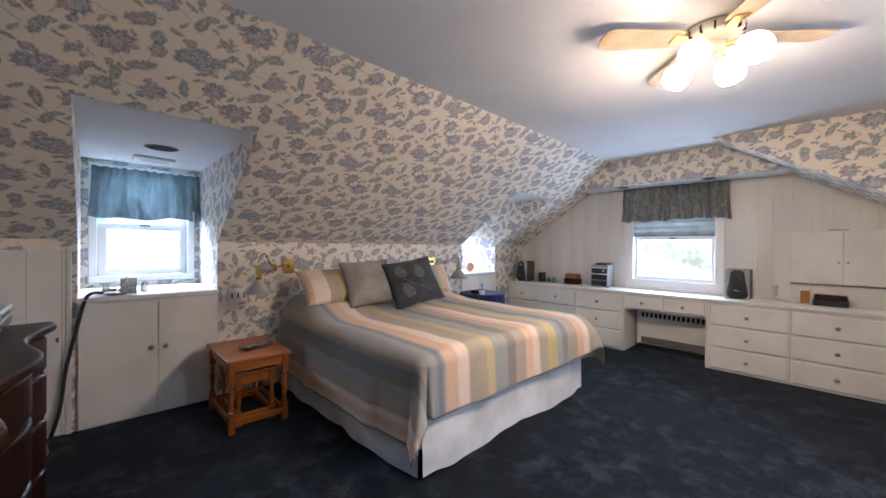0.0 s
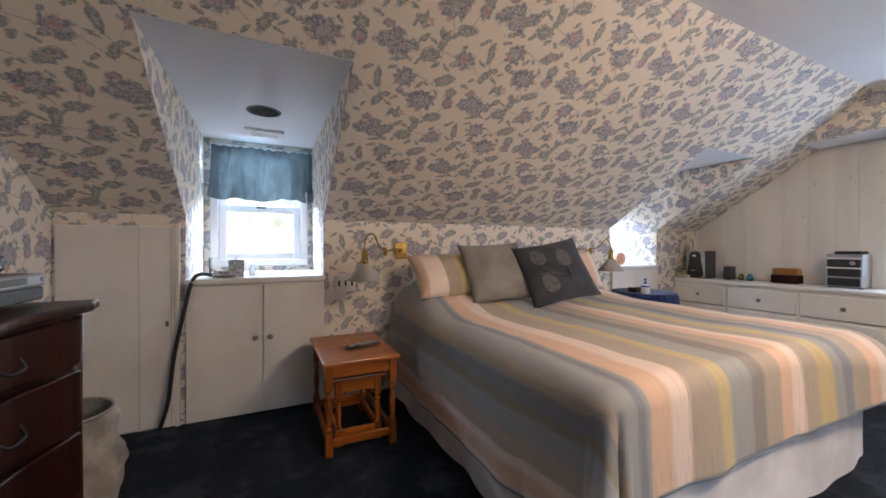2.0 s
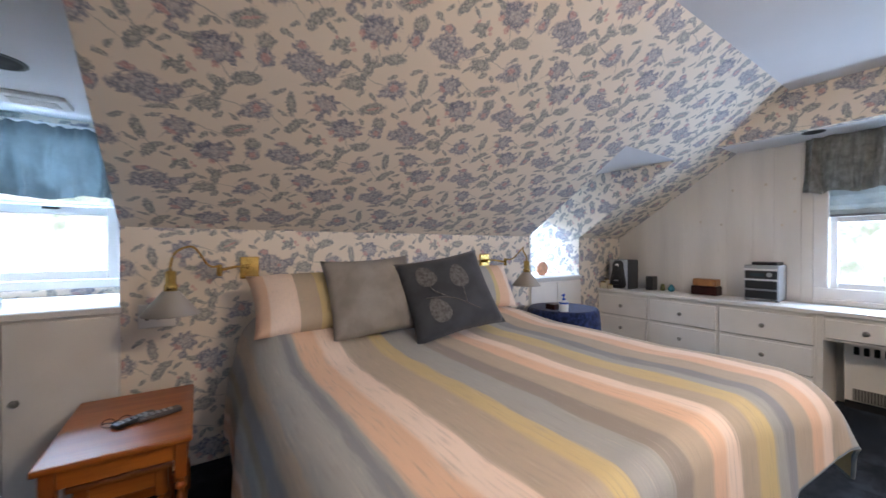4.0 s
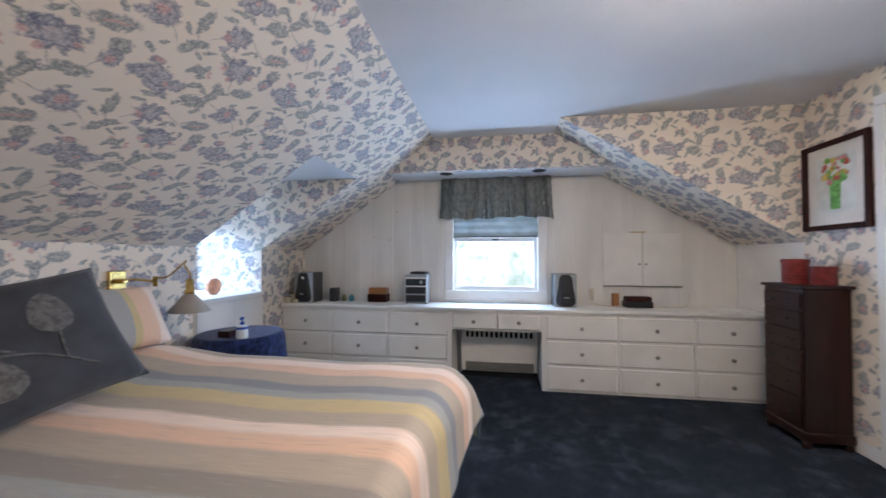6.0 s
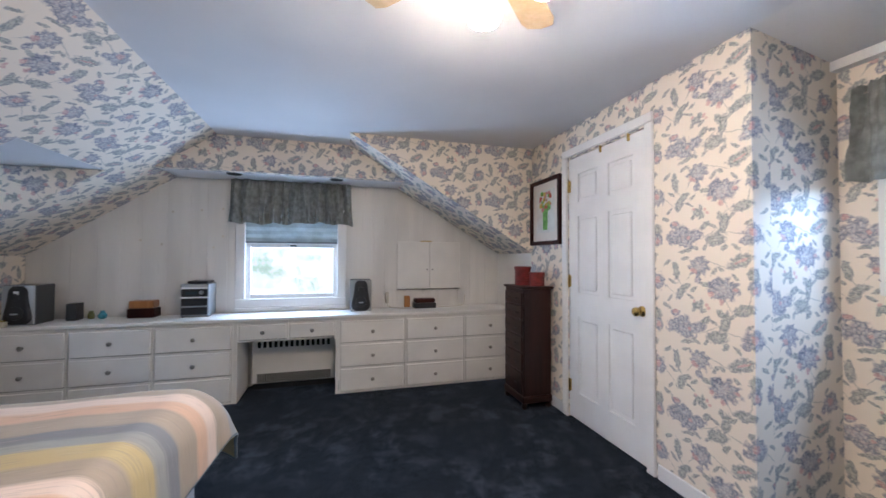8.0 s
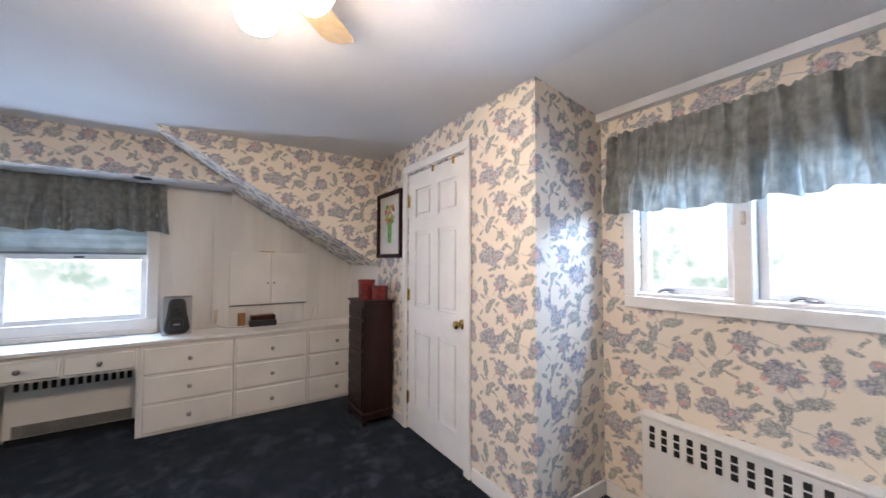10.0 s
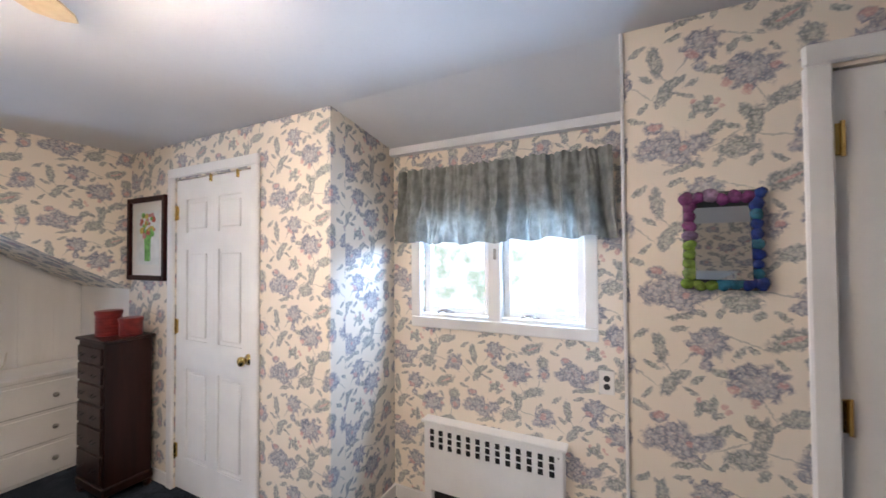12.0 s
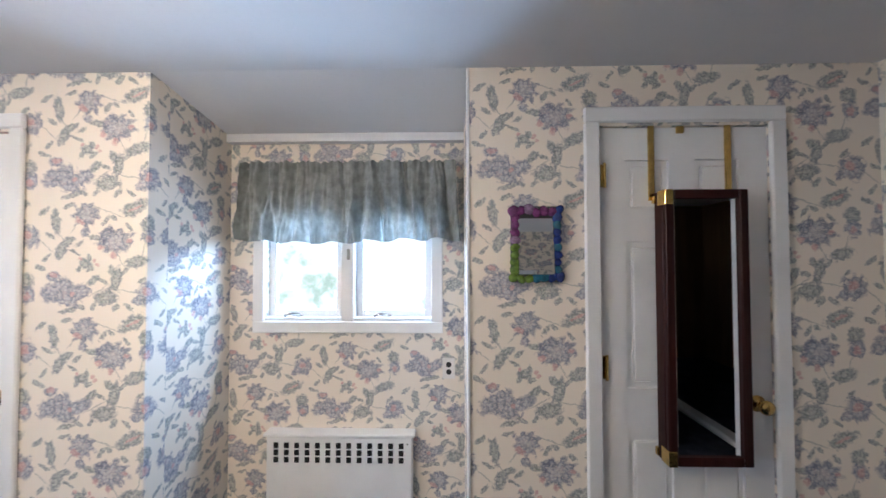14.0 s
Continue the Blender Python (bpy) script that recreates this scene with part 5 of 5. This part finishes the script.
part("strip", box(XE - .022, XE - .001, 0.79, 0.92, 1.422, 1.432), surface("yellowed_tape", (0.55, 0.38, 0.12), 0.6), wc, "yellowed strip of tape")
part("batten", box(XE - .025, XE - .001, 0.472, 1.176, 0.902, 0.912, 0.003), PEWTER, wc, "dark edge strip")

# ---- things on the worktop ----


def speaker(x, y, label):
    s = thing("loudspeaker", label, "loudspeaker", (x, y, CT), "stereo speakers")
    x0, w, h, d = x - .09, 0.20, 0.305, 0.20
    part("cabinet", box(x0, x0 + d, y - w / 2, y + w / 2, CT, CT + h, 0.006), CHARCOAL, s)
    part("front_frame", box(x0 - .014, x0 - .0005, y - w / 2, y + w / 2, CT, CT + h, 0.005), SILVER, s, "brushed silver front frame")

    def bulge(u, v):
        """The black front: wide below, narrow above, swelling outward."""
        z = CT + .006 + (h - .012) * v
        half = 0.078 + 0.016 * math.cos(min(1, v * 1.2) * math.pi)
        e = 2 * u - 1
        return x0 - .0145 - .028 * math.sqrt(max(0, 1 - e * e)) * math.sqrt(max(0, 1 - (2 * v - 1) ** 4)), y + e * half * (1 - .5 * abs(2 * v - 1) ** 8), z
    part("baffle", grid(18, 18, bulge), BLACK, s, "rounded black cloth front", True, False)
    for z, r in ((0.095, 0.052), (0.215, 0.026)):
        part("cone", lathe([(r, 0), (r * .95, .006), (r * .7, .004), (r * .25, -.004), (0, 0.004)], (x0 - .040, y, CT + z), 22, turn=TO_WEST), BLACK, s, smooth=True)
    part("badge", box(x0 - .052, x0 - .046, y - .022, y + .022, CT + .085, CT + .095), SILVER, s)
    part("tag", box(x0 - .040, x0 - .036, y - .02, y + .012, CT + .225, CT + .262), TRIM, s, "white paper tag") if y > 3 else None
    return s


speaker(2.585, 1.56, "silver and black bookshelf loudspeaker on worktop")
speaker(2.49, 4.125, "silver and black bookshelf loudspeaker on worktop")
st = thing("stereo", "silver and black stacked mini stereo system", "stereo", (2.58, 2.98, CT))
part("case", box(2.50, 2.70, 2.875, 3.095, CT + .006, CT + .29, 0.006), SILVER, st)
for a, b in ((0.02, 0.085), (0.10, 0.165), (0.18, 0.245)):
    part("panel", box(2.487, 2.501, 2.885, 3.085, CT + a, CT + b, 0.005), BLACK, st)
part("trim_band", box(2.484, 2.4865, 2.878, 3.092, CT + .166, CT + .179, 0.001), TRIM, st, "pale silver band")
part("trim_band", box(2.484, 2.4865, 2.878, 3.092, CT + .247, CT + .262, 0.001), TRIM, st, "pale silver band")
part("tray", box(2.483, 2.489, 2.91, 3.06, CT + .088, CT + .098, 0.002), SILVER, st)
part("dial", lathe([(0.018, 0), (0.016, 0.012), (0, 0.013)], (2.487, 2.93, CT + .215), 16, turn=TO_WEST), SILVER, st)
part("display", box(2.4845, 2.488, 2.96, 3.05, CT + .20, CT + .225), surface("display_glass", (0.05, 0.07, 0.08), 0.1), st)
part("lid", box(2.51, 2.69, 2.89, 3.05, CT + .291, CT + .315, 0.008), BLACK, st)
for y in (2.89, 3.08):
    part("foot", box(2.51, 2.54, y - .012, y + .012, CT, CT + .006), BLACK, st)


def wooden_box(x, y, w, d, h, name, label, low, high):
    b = thing(name, label, "box", (x, y, CT))
    part("base", box(x - d / 2, x + d / 2, y - w / 2, y + w / 2, CT, CT + h * .55, 0.004), low, b)
    part("lid", box(x - d / 2 + .006, x + d / 2 - .006, y - w / 2 + .008, y + w / 2 - .008, CT + h * .55 + .001, CT + h, 0.008), high, b, "lighter wooden lid")


AMBER = wood("amber_wood", (0.28, 0.11, 0.03), (0.45, 0.2, 0.06), 0.3)
wooden_box(2.62, 3.41, 0.20, 0.13, 0.145, "wooden_box", "small dark wooden box with amber lid", MAHOGANY, AMBER)
wooden_box(2.60, 0.90, 0.23, 0.12, 0.10, "wooden_box", "low black box with brown lid on worktop", BLACK, MAHOGANY)
ph = thing("wooden_block", "small golden wooden block against the wall", "block", (2.68, 1.08, CT))
part("block", box(2.66, 2.70, 1.04, 1.10, CT, CT + .12, 0.004), AMBER, ph)
cord = thing("cord", "thin pale cord lying across the worktop", "cord", (2.6, 0.9, CT))
part("cord", tube(bend([(2.69, 1.28, CT + .12), (2.67, 1.27, CT + .02), (2.60, 1.15, CT + .004), (2.56, 0.98, CT + .004), (2.60, 0.70, CT + .004), (2.66, 0.46, CT + .01), (2.70, 0.41, CT + .12)], 6), 0.0035, 6), surface("pale_cord", (0.5, 0.45, 0.36), 0.5), cord)
sb = thing("socket_box", "cream wall socket above the worktop", "outlet", (XE, 1.28, 0.85))
part("plate", box(XE - .03, XE - .001, 1.262, 1.298, CT + .05, CT + .16, 0.004), surface("cream_plastic", (0.62, 0.56, 0.46), 0.4), sb)
cd = thing("black_speaker_box", "small black cube beside the loudspeaker", "box", (2.58, 3.88, CT))
part("case", box(2.53, 2.63, 3.845, 3.915, CT, CT + .14, 0.005), BLACK, cd)
TEALGLASS = stained("teal_ceramic", (0.05, 0.25, 0.32))
vs = thing("small_vase", "little teal ceramic pot", "pot", (2.60, 3.70, CT))
part("body", lathe([(0.018, 0), (0.03, 0.012), (0.033, 0.03), (0.02, 0.05), (0.014, 0.06), (0.018, 0.068), (0.010, 0.068), (0, 0.05)], (2.60, 3.70, CT), 18), TEALGLASS, vs, smooth=True)
vs = thing("small_jar", "little olive glass jar", "jar", (2.62, 3.79, CT))
part("body", lathe([(0.02, 0), (0.024, 0.01), (0.022, 0.045), (0.016, 0.05), (0.018, 0.065), (0, 0.066)], (2.62, 3.79, CT), 16), stained("olive_glass", (0.15, 0.16, 0.05)), vs, smooth=True)
WAX = surface("cream_wax", (0.66, 0.58, 0.42), 0.5, vary=0.08)
for x, y, r, h in ((2.335, 4.255, 0.034, 0.06), (2.405, 4.262, 0.030, 0.085), (2.325, 4.17, 0.024, 0.04)):
    cj = thing("candle_jar", "cream candle in a glass jar", "candle", (x, y, CT), "candles on the worktop")
    part("jar", lathe([(r, 0), (r, h), (r * .92, h), (r * .9, h * .8), (0, h * .78)], (x, y, CT), 18), WAX, cj)
    part("lid", lathe([(r * .7, h + .001), (r * .7, h + .012), (0, h + .013)], (x, y, CT), 16), BRASS, cj)
bk = thing("cutting_board", "honey-coloured wooden board leaning in the corner", "board", (2.60, 4.22, CT))
part("board", slab([[(2.57, 4.17, CT + .002), (2.57, 4.27, CT + .002), (2.63, 4.27, CT + .22), (2.63, 4.17, CT + .22)]], (0.016, 0, 0)), AMBER, bk)

# ---- round table with a blue cloth ----
rt = thing("round_table", "small round table hidden by its cloth", "table", (1.30, 3.97, 0))
part("tabletop", lathe([(0.26, 0.618), (0.27, 0.625), (0.27, 0.64), (0, 0.641)], (1.30, 3.97, 0), 32), PINE, rt)
part("stem", lathe([(0.10, 0), (0.10, 0.02), (0.03, 0.05), (0.03, 0.617)], (1.30, 3.97, 0), 20), PINE_LEG, rt)
tc = thing("tablecloth", "navy blue patterned round tablecloth", "tablecloth", (1.30, 3.97, 0.645))


def cloth_point(u, w):
    a = u * 2 * math.pi
    if w < 0.5:
        r, z = 0.275 * w / 0.5, 0.648
    else:
        k = (w - .5) / .5
        r = 0.275 + 0.012 * math.sin(min(1, k * 5) * 1.57) + 0.020 * k + 0.016 * k * math.sin(9 * a + .7 * math.sin(3 * a))
        z = 0.648 - 0.30 * k ** 1.1
    return 1.30 + r * math.cos(a), 3.97 + r * math.sin(a), z


part("cloth", grid(72, 20, cloth_point), NAVY, tc, smooth=True, uv=False)
PUMP = surface("white_soap_bottle", (0.72, 0.74, 0.76), 0.35)
BLUEP = surface("blue_plastic", (0.03, 0.10, 0.45), 0.3)
sp = thing("soap_pump", "white lotion bottle with blue pump top", "bottle", (1.13, 3.83, 0.65))
part("bottle", lathe([(0.034, 0), (0.036, 0.006), (0.036, 0.075), (0.02, 0.085), (0.013, 0.088)], (1.13, 3.83, 0.65), 20), PUMP, sp, smooth=True)
part("band", lathe([(0.0365, 0.06), (0.037, 0.062), (0.037, 0.073), (0.0365, 0.075)], (1.13, 3.83, 0.65), 20), BLUEP, sp, "blue band")
part("pump", lathe([(0.014, 0.089), (0.014, 0.102), (0.005, 0.104), (0.005, 0.125), (0.012, 0.126), (0.012, 0.136), (0, 0.137)], (1.13, 3.83, 0.65), 14), BLUEP, sp)
part("spout", tube([(1.13, 3.83, 0.782), (1.09, 3.815, 0.778)], 0.0045, 6), BLUEP, sp)
bx = thing("dark_box", "small dark box on the round table", "box", (1.17, 3.95, 0.65))
part("case", box(1.10, 1.25, 3.90, 3.99, 0.652, 0.695, 0.005), MAHOGANY, bx)

# ---- window ledges ----
SHELL = surface("coral_ceramic", (0.62, 0.30, 0.17), 0.5, vary=0.15, scale=20)
sh = thing("shell_ornament", "coral-coloured fan shell ornament on the ledge", "ornament", (1.66, 4.50, 0.871))
pts = [(1.66 + (0.075 + .004 * math.cos(9 * a)) * math.cos(a), 4.50, 0.939 + 0.068 * math.sin(a)) for a in [k * math.pi / 18 for k in range(36)]]
part("shell", slab([pts], (0, 0.022, 0)), SHELL, sh)
part("base", lathe([(0.03, 0), (0.03, 0.008), (0.015, 0.012), (0.012, 0.02)], (1.66, 4.511, 0.871), 16), SHELL, sh)
FROST = surface("frosted_glass", (0.75, 0.78, 0.8), 0.25, vary=0.03, bump=0)
FROST.node_tree.nodes["Principled BSDF"].inputs["Transmission Weight"].default_value = 0.7
lg = thing("glass_vase", "square clear glass vase with shells in the bottom", "vase", (-2.20, 4.50, 0.871))
bm = bmesh.new()
for a, b, c, d in ((-2.275, -2.272, 4.44, 4.56), (-2.128, -2.125, 4.44, 4.56), (-2.271, -2.129, 4.44, 4.443), (-2.271, -2.129, 4.557, 4.56)):
    box(a, b, c, d, 0.872, 1.0, bm=bm)
part("glass", bm, GLASS, lg)
rnd = random.Random(12)
for k in range(16):
    bm = bmesh.new()
    bmesh.ops.create_icosphere(bm, subdivisions=2, radius=1)
    m = Matrix.Translation((rnd.uniform(-2.255, -2.145), rnd.uniform(4.455, 4.545), 0.882 + 0.008 * (k % 3))) @ Matrix.Rotation(rnd.uniform(0, 3), 4, "Z") @ Matrix.Diagonal((0.018, 0.012, 0.010, 1))
    bmesh.ops.transform(bm, matrix=m, verts=bm.verts[:])
    part("shell", bm, surface("sea_shell", (0.30, 0.24, 0.19), 0.4, vary=0.3, scale=60) if k == 0 else bpy.data.materials["sea_shell"], lg, smooth=True)
fr = thing("photo_frame", "small dark metal photo frame on the ledge", "photo frame", (-2.12, 4.40, 0.871))
for a, b, c, d in ((-2.165, -2.157, 0, .11), (-2.083, -2.075, 0, .11), (-2.157, -2.083, 0, .008), (-2.157, -2.083, .102, .11)):
    part("frame", box(a, b, 4.40, 4.412, 0.872 + c, 0.872 + d), PEWTER, fr)
part("print", box(-2.157, -2.083, 4.405, 4.409, 0.880, 0.974), surface("photo_paper", (0.45, 0.45, 0.44), 0.5, scale=60, vary=0.4), fr)
ds = thing("glass_dish", "shallow glass dish of trinkets on the ledge", "dish", (-2.18, 4.37, 0.871))
part("dish", lathe([(0.045, 0.001), (0.075, 0.018), (0.072, 0.02), (0.04, 0.006), (0, 0.006)], (-2.18, 4.37, 0.871), 22), PEWTER, ds, smooth=True)
sc = thing("glass_jar", "small clear glass jar on the ledge", "jar", (-2.03, 4.46, 0.871))
part("jar", lathe([(0.018, 0), (0.022, 0.01), (0.022, 0.05), (0.012, 0.06), (0.012, 0.075)], (-2.03, 4.46, 0.871), 16), FROST, sc, smooth=True)

cb = thing("cable", "thick black cable hanging from the window ledge", "cable", (-2.4, 4.25, 0))
part("cable", tube(bend([(-2.26, 4.40, 0.889), (-2.31, 4.30, 0.899), (-2.345, 4.262, 0.85), (-2.385, 4.255, 0.66), (-2.43, 4.255, 0.42), (-2.455, 4.25, 0.18), (-2.495, 4.24, 0.012)], 6), 0.011, 8), BLACK, cb)

# ---- dresser with a serpentine front ----
BRONZE = surface("dark_bronze", (0.022, 0.015, 0.010), 0.55, 0.5, vary=0.2, scale=40)
dr = thing("dresser", "dark cherry serpentine-front dresser with four drawers", "dresser", (-2.7, 2.6, 0))
DX, DY0, DY1, DZ = -2.465, 1.90, 3.168, 0.90


def serp(y, k=1.0):
    s = (y - DY0) / (DY1 - DY0)
    return 0.030 * k * math.sin(s * math.pi * 4 + math.pi / 2) * (1 if 0.02 < s < 0.98 else 0.5)


def serp_block(x_back, off, y0, y1, z0, z1, n=32, curl=0.0):
    bm = bmesh.new()
    lo, hi = [], []
    for i in range(n + 1):
        y = y0 + (y1 - y0) * i / n
        s = (y - DY0) / (DY1 - DY0)
        dip = curl * math.cos(s * math.pi * 8)
        lo.append(bm.verts.new((DX + off + serp(y), y, z0 + dip)))
        hi.append(bm.verts.new((DX + off + serp(y), y, z1)))
    bl, bh = [bm.verts.new((x_back, v.co.y, z0 + .0)) for v in lo], [bm.verts.new((x_back, v.co.y, z1)) for v in hi]
    for i in range(n):
        bm.faces.new((lo[i], lo[i + 1], hi[i + 1], hi[i]))
        bm.faces.new((hi[i], hi[i + 1], bh[i + 1], bh[i]))
        bm.faces.new((bl[i], bl[i + 1], lo[i + 1], lo[i]))
        bm.faces.new((bh[i], bh[i + 1], bl[i + 1], bl[i]))
    bm.faces.new((lo[0], hi[0], bh[0], bl[0]))
    bm.faces.new((lo[-1], hi[-1], bh[-1], bl[-1]))
    return bm


part("body", serp_block(XW + .01, -0.02, DY0, DY1, 0.09, DZ - .03), CHERRY, dr)
ob = part("top", serp_block(XW + .004, 0.028, DY0 - .03, DY1 + .035, DZ - .028, DZ), CHERRY, dr, "glossy shaped top")
mod = ob.modifiers.new("edge", "BEVEL")
mod.width, mod.segments, mod.limit_method = 0.010, 3, "ANGLE"
part("plinth", serp_block(XW + .01, -0.005, DY0 - .01, DY1 + .012, 0.0, 0.10, curl=0.012), CHERRY, dr)
zs = (0.12, 0.325, 0.525, 0.71, 0.86)
for a, b in zip(zs, zs[1:]):
    d = part("drawer", serp_block(DX - .04, 0.004, DY0 + .05, DY1 - .06, a + .012, b - .006, curl=0.008), CHERRY, dr)
    mod = d.modifiers.new("edge", "BEVEL")
    mod.width, mod.segments, mod.limit_method = 0.009, 3, "ANGLE"
    for y in (DY0 + .3, DY1 - .3):
        x = DX + serp(y) + .006
        part("pull", tube(bend([(x, y - .045, (a + b) / 2 + .012), (x + .02, y - .03, (a + b) / 2 - .012), (x + .02, y + .03, (a + b) / 2 - .012), (x, y + .05, (a + b) / 2 + .012)], 4), 0.004, 8), BRONZE, d, "dark antiqued bail pull")
for y in (DY0 + .02, DY1 - .03):
    part("corner_post", lathe([(0.022, 0.10), (0.024, 0.2), (0.022, 0.5), (0.024, 0.86)], (DX - .004, y, 0), 12), CHERRY, dr, smooth=True)
GREYBOX = surface("grey_electronics", (0.10, 0.11, 0.12), 0.35, 0.4, vary=0.08)
vc = thing("disc_player", "silver disc player on top of the dresser", "disc player", (-2.74, 2.890, DZ))
part("case", box(-2.95, -2.546, 2.630, 3.155, DZ + .012, DZ + .092, 0.008), GREYBOX, vc)
part("front", box(-2.548, -2.530, 2.635, 3.150, DZ + .055, DZ + .092, 0.006), SILVER, vc, "silver upper front")
part("lower_front", box(-2.548, -2.534, 2.640, 3.145, DZ + .016, DZ + .052, 0.004), surface("smoked_player_front", (0.06, 0.075, 0.085), 0.2), vc, "smoked lower front")
part("tray", box(-2.531, -2.527, 2.900, 3.050, DZ + .066, DZ + .084, 0.002), GREYBOX, vc)
part("button", lathe([(0.007, 0), (0.006, 0.004), (0, 0.004)], (-2.53, 3.125, DZ + .075), 12, turn=Matrix.Rotation(radians(90), 4, "Y")), SILVER, vc)
for y in (2.670, 3.110):
    part("foot", box(-2.62, -2.59, y - .015, y + .015, DZ, DZ + .012), BLACK, vc)
vc = thing("cable_box", "slim black cable box stacked on the disc player", "cable box", (-2.74, 2.850, DZ + .093))
part("case", box(-2.93, -2.575, 2.610, 3.050, DZ + .094, DZ + .156, 0.010, segments=2), BLACK, vc)
part("front", box(-2.577, -2.566, 2.620, 3.040, DZ + .104, DZ + .144, 0.004), surface("smoked_front", (0.03, 0.05, 0.09), 0.1), vc, "glossy smoked front")

# waste basket with a crumpled liner
wb = thing("waste_basket", "pale fabric laundry bag with a wire rim", "laundry bag", (-2.66, 3.56, 0))


def bag_point(u, w):
    a = u * 2 * math.pi
    r = 0.155 + 0.03 * math.sin(w * 2.6) + 0.022 * noise.noise((2.2 * math.cos(a), 2.2 * math.sin(a), w * 5)) + 0.008 * noise.noise((7 * math.cos(a), 7 * math.sin(a), w * 14))
    return -2.66 + r * math.cos(a), 3.56 + r * math.sin(a), 0.42 * (1 - w)


part("bag", grid(48, 20, bag_point), cloth_material("laundry_bag_cloth", (0.36, 0.33, 0.29), 0.0, vary=0.3, scale=12), wb, smooth=True, uv=False)
part("rim", tube([(-2.66 + .158 * math.cos(k * math.pi / 12), 3.56 + .158 * math.sin(k * math.pi / 12), 0.42) for k in range(25)], 0.006, 6), PEWTER, wb)
part("base", lathe([(0.15, 0.001), (0.15, 0.006)], (-2.66, 3.56, 0), 24), DARK_GAP, wb)

# embroidered leaves on the slate cushion
THREAD = cloth_material("embroidery_thread", (0.115, 0.118, 0.125), 0.0, vary=0.35, scale=60)


def on_cushion(a, b):
    """A place on the front of the slate cushion, from -1 to 1 across and up."""
    t = max(0, 1 - abs(a) ** 2.4) ** 0.55 * max(0, 1 - abs(b) ** 2.4) ** 0.55
    return cushion_pose @ Vector((a * 0.265, -0.080 * t - 0.0035, 0.2375 + b * 0.2375))


def leaf_shape(cx, cy, w, h, turn):
    def f(u, v):
        y = (v - .5) * 2
        x = (u - .5) * 2 * math.sqrt(max(0, 1 - y * y)) * (1 - 0.25 * y)
        c, s = math.cos(radians(turn)), math.sin(radians(turn))
        return on_cushion(cx + (x * w * c - y * h * s), cy + (x * w * s + y * h * c))
    return grid(8, 10, f)


for cx, cy, w, h, turn in ((-0.48, 0.42, 0.20, 0.28, 12), (0.22, 0.28, 0.20, 0.32, -4), (-0.42, -0.42, 0.20, 0.30, 20)):
    part("embroidered_leaf", leaf_shape(cx, cy, w, h, turn), THREAD, slate_cushion, "pale grey stitched leaf", True, False)
for pts in (((-0.62, -0.10), (-0.25, -0.18), (0.05, -0.32), (0.45, -0.62)), ((0.22, 0.0), (0.20, -0.2), (0.18, -0.42)), ((-0.48, 0.15), (-0.4, 0.0), (-0.2, -0.17))):
    part("embroidered_stem", tube(bend([on_cushion(*p) for p in pts], 6), 0.0035, 6), THREAD, slate_cushion, "pale grey stitched stem")

# ---- outside ----
setting("ground", box(-60, 60, -60, 60, -3.2, -3.0), surface("summer_grass", (0.10, 0.16, 0.06), 0.9, scale=0.5, fine=8), "lawn far below the windows", "ground")
# ring that glows by itself, with the windows' glare in its colour
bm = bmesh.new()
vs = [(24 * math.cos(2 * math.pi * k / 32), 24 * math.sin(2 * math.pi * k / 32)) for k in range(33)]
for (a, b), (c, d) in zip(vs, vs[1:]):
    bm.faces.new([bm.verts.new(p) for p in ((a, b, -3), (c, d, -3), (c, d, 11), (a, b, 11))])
setting("backdrop", bm, FAR, "glowing backdrop of washed-out trees and sky", "backdrop")
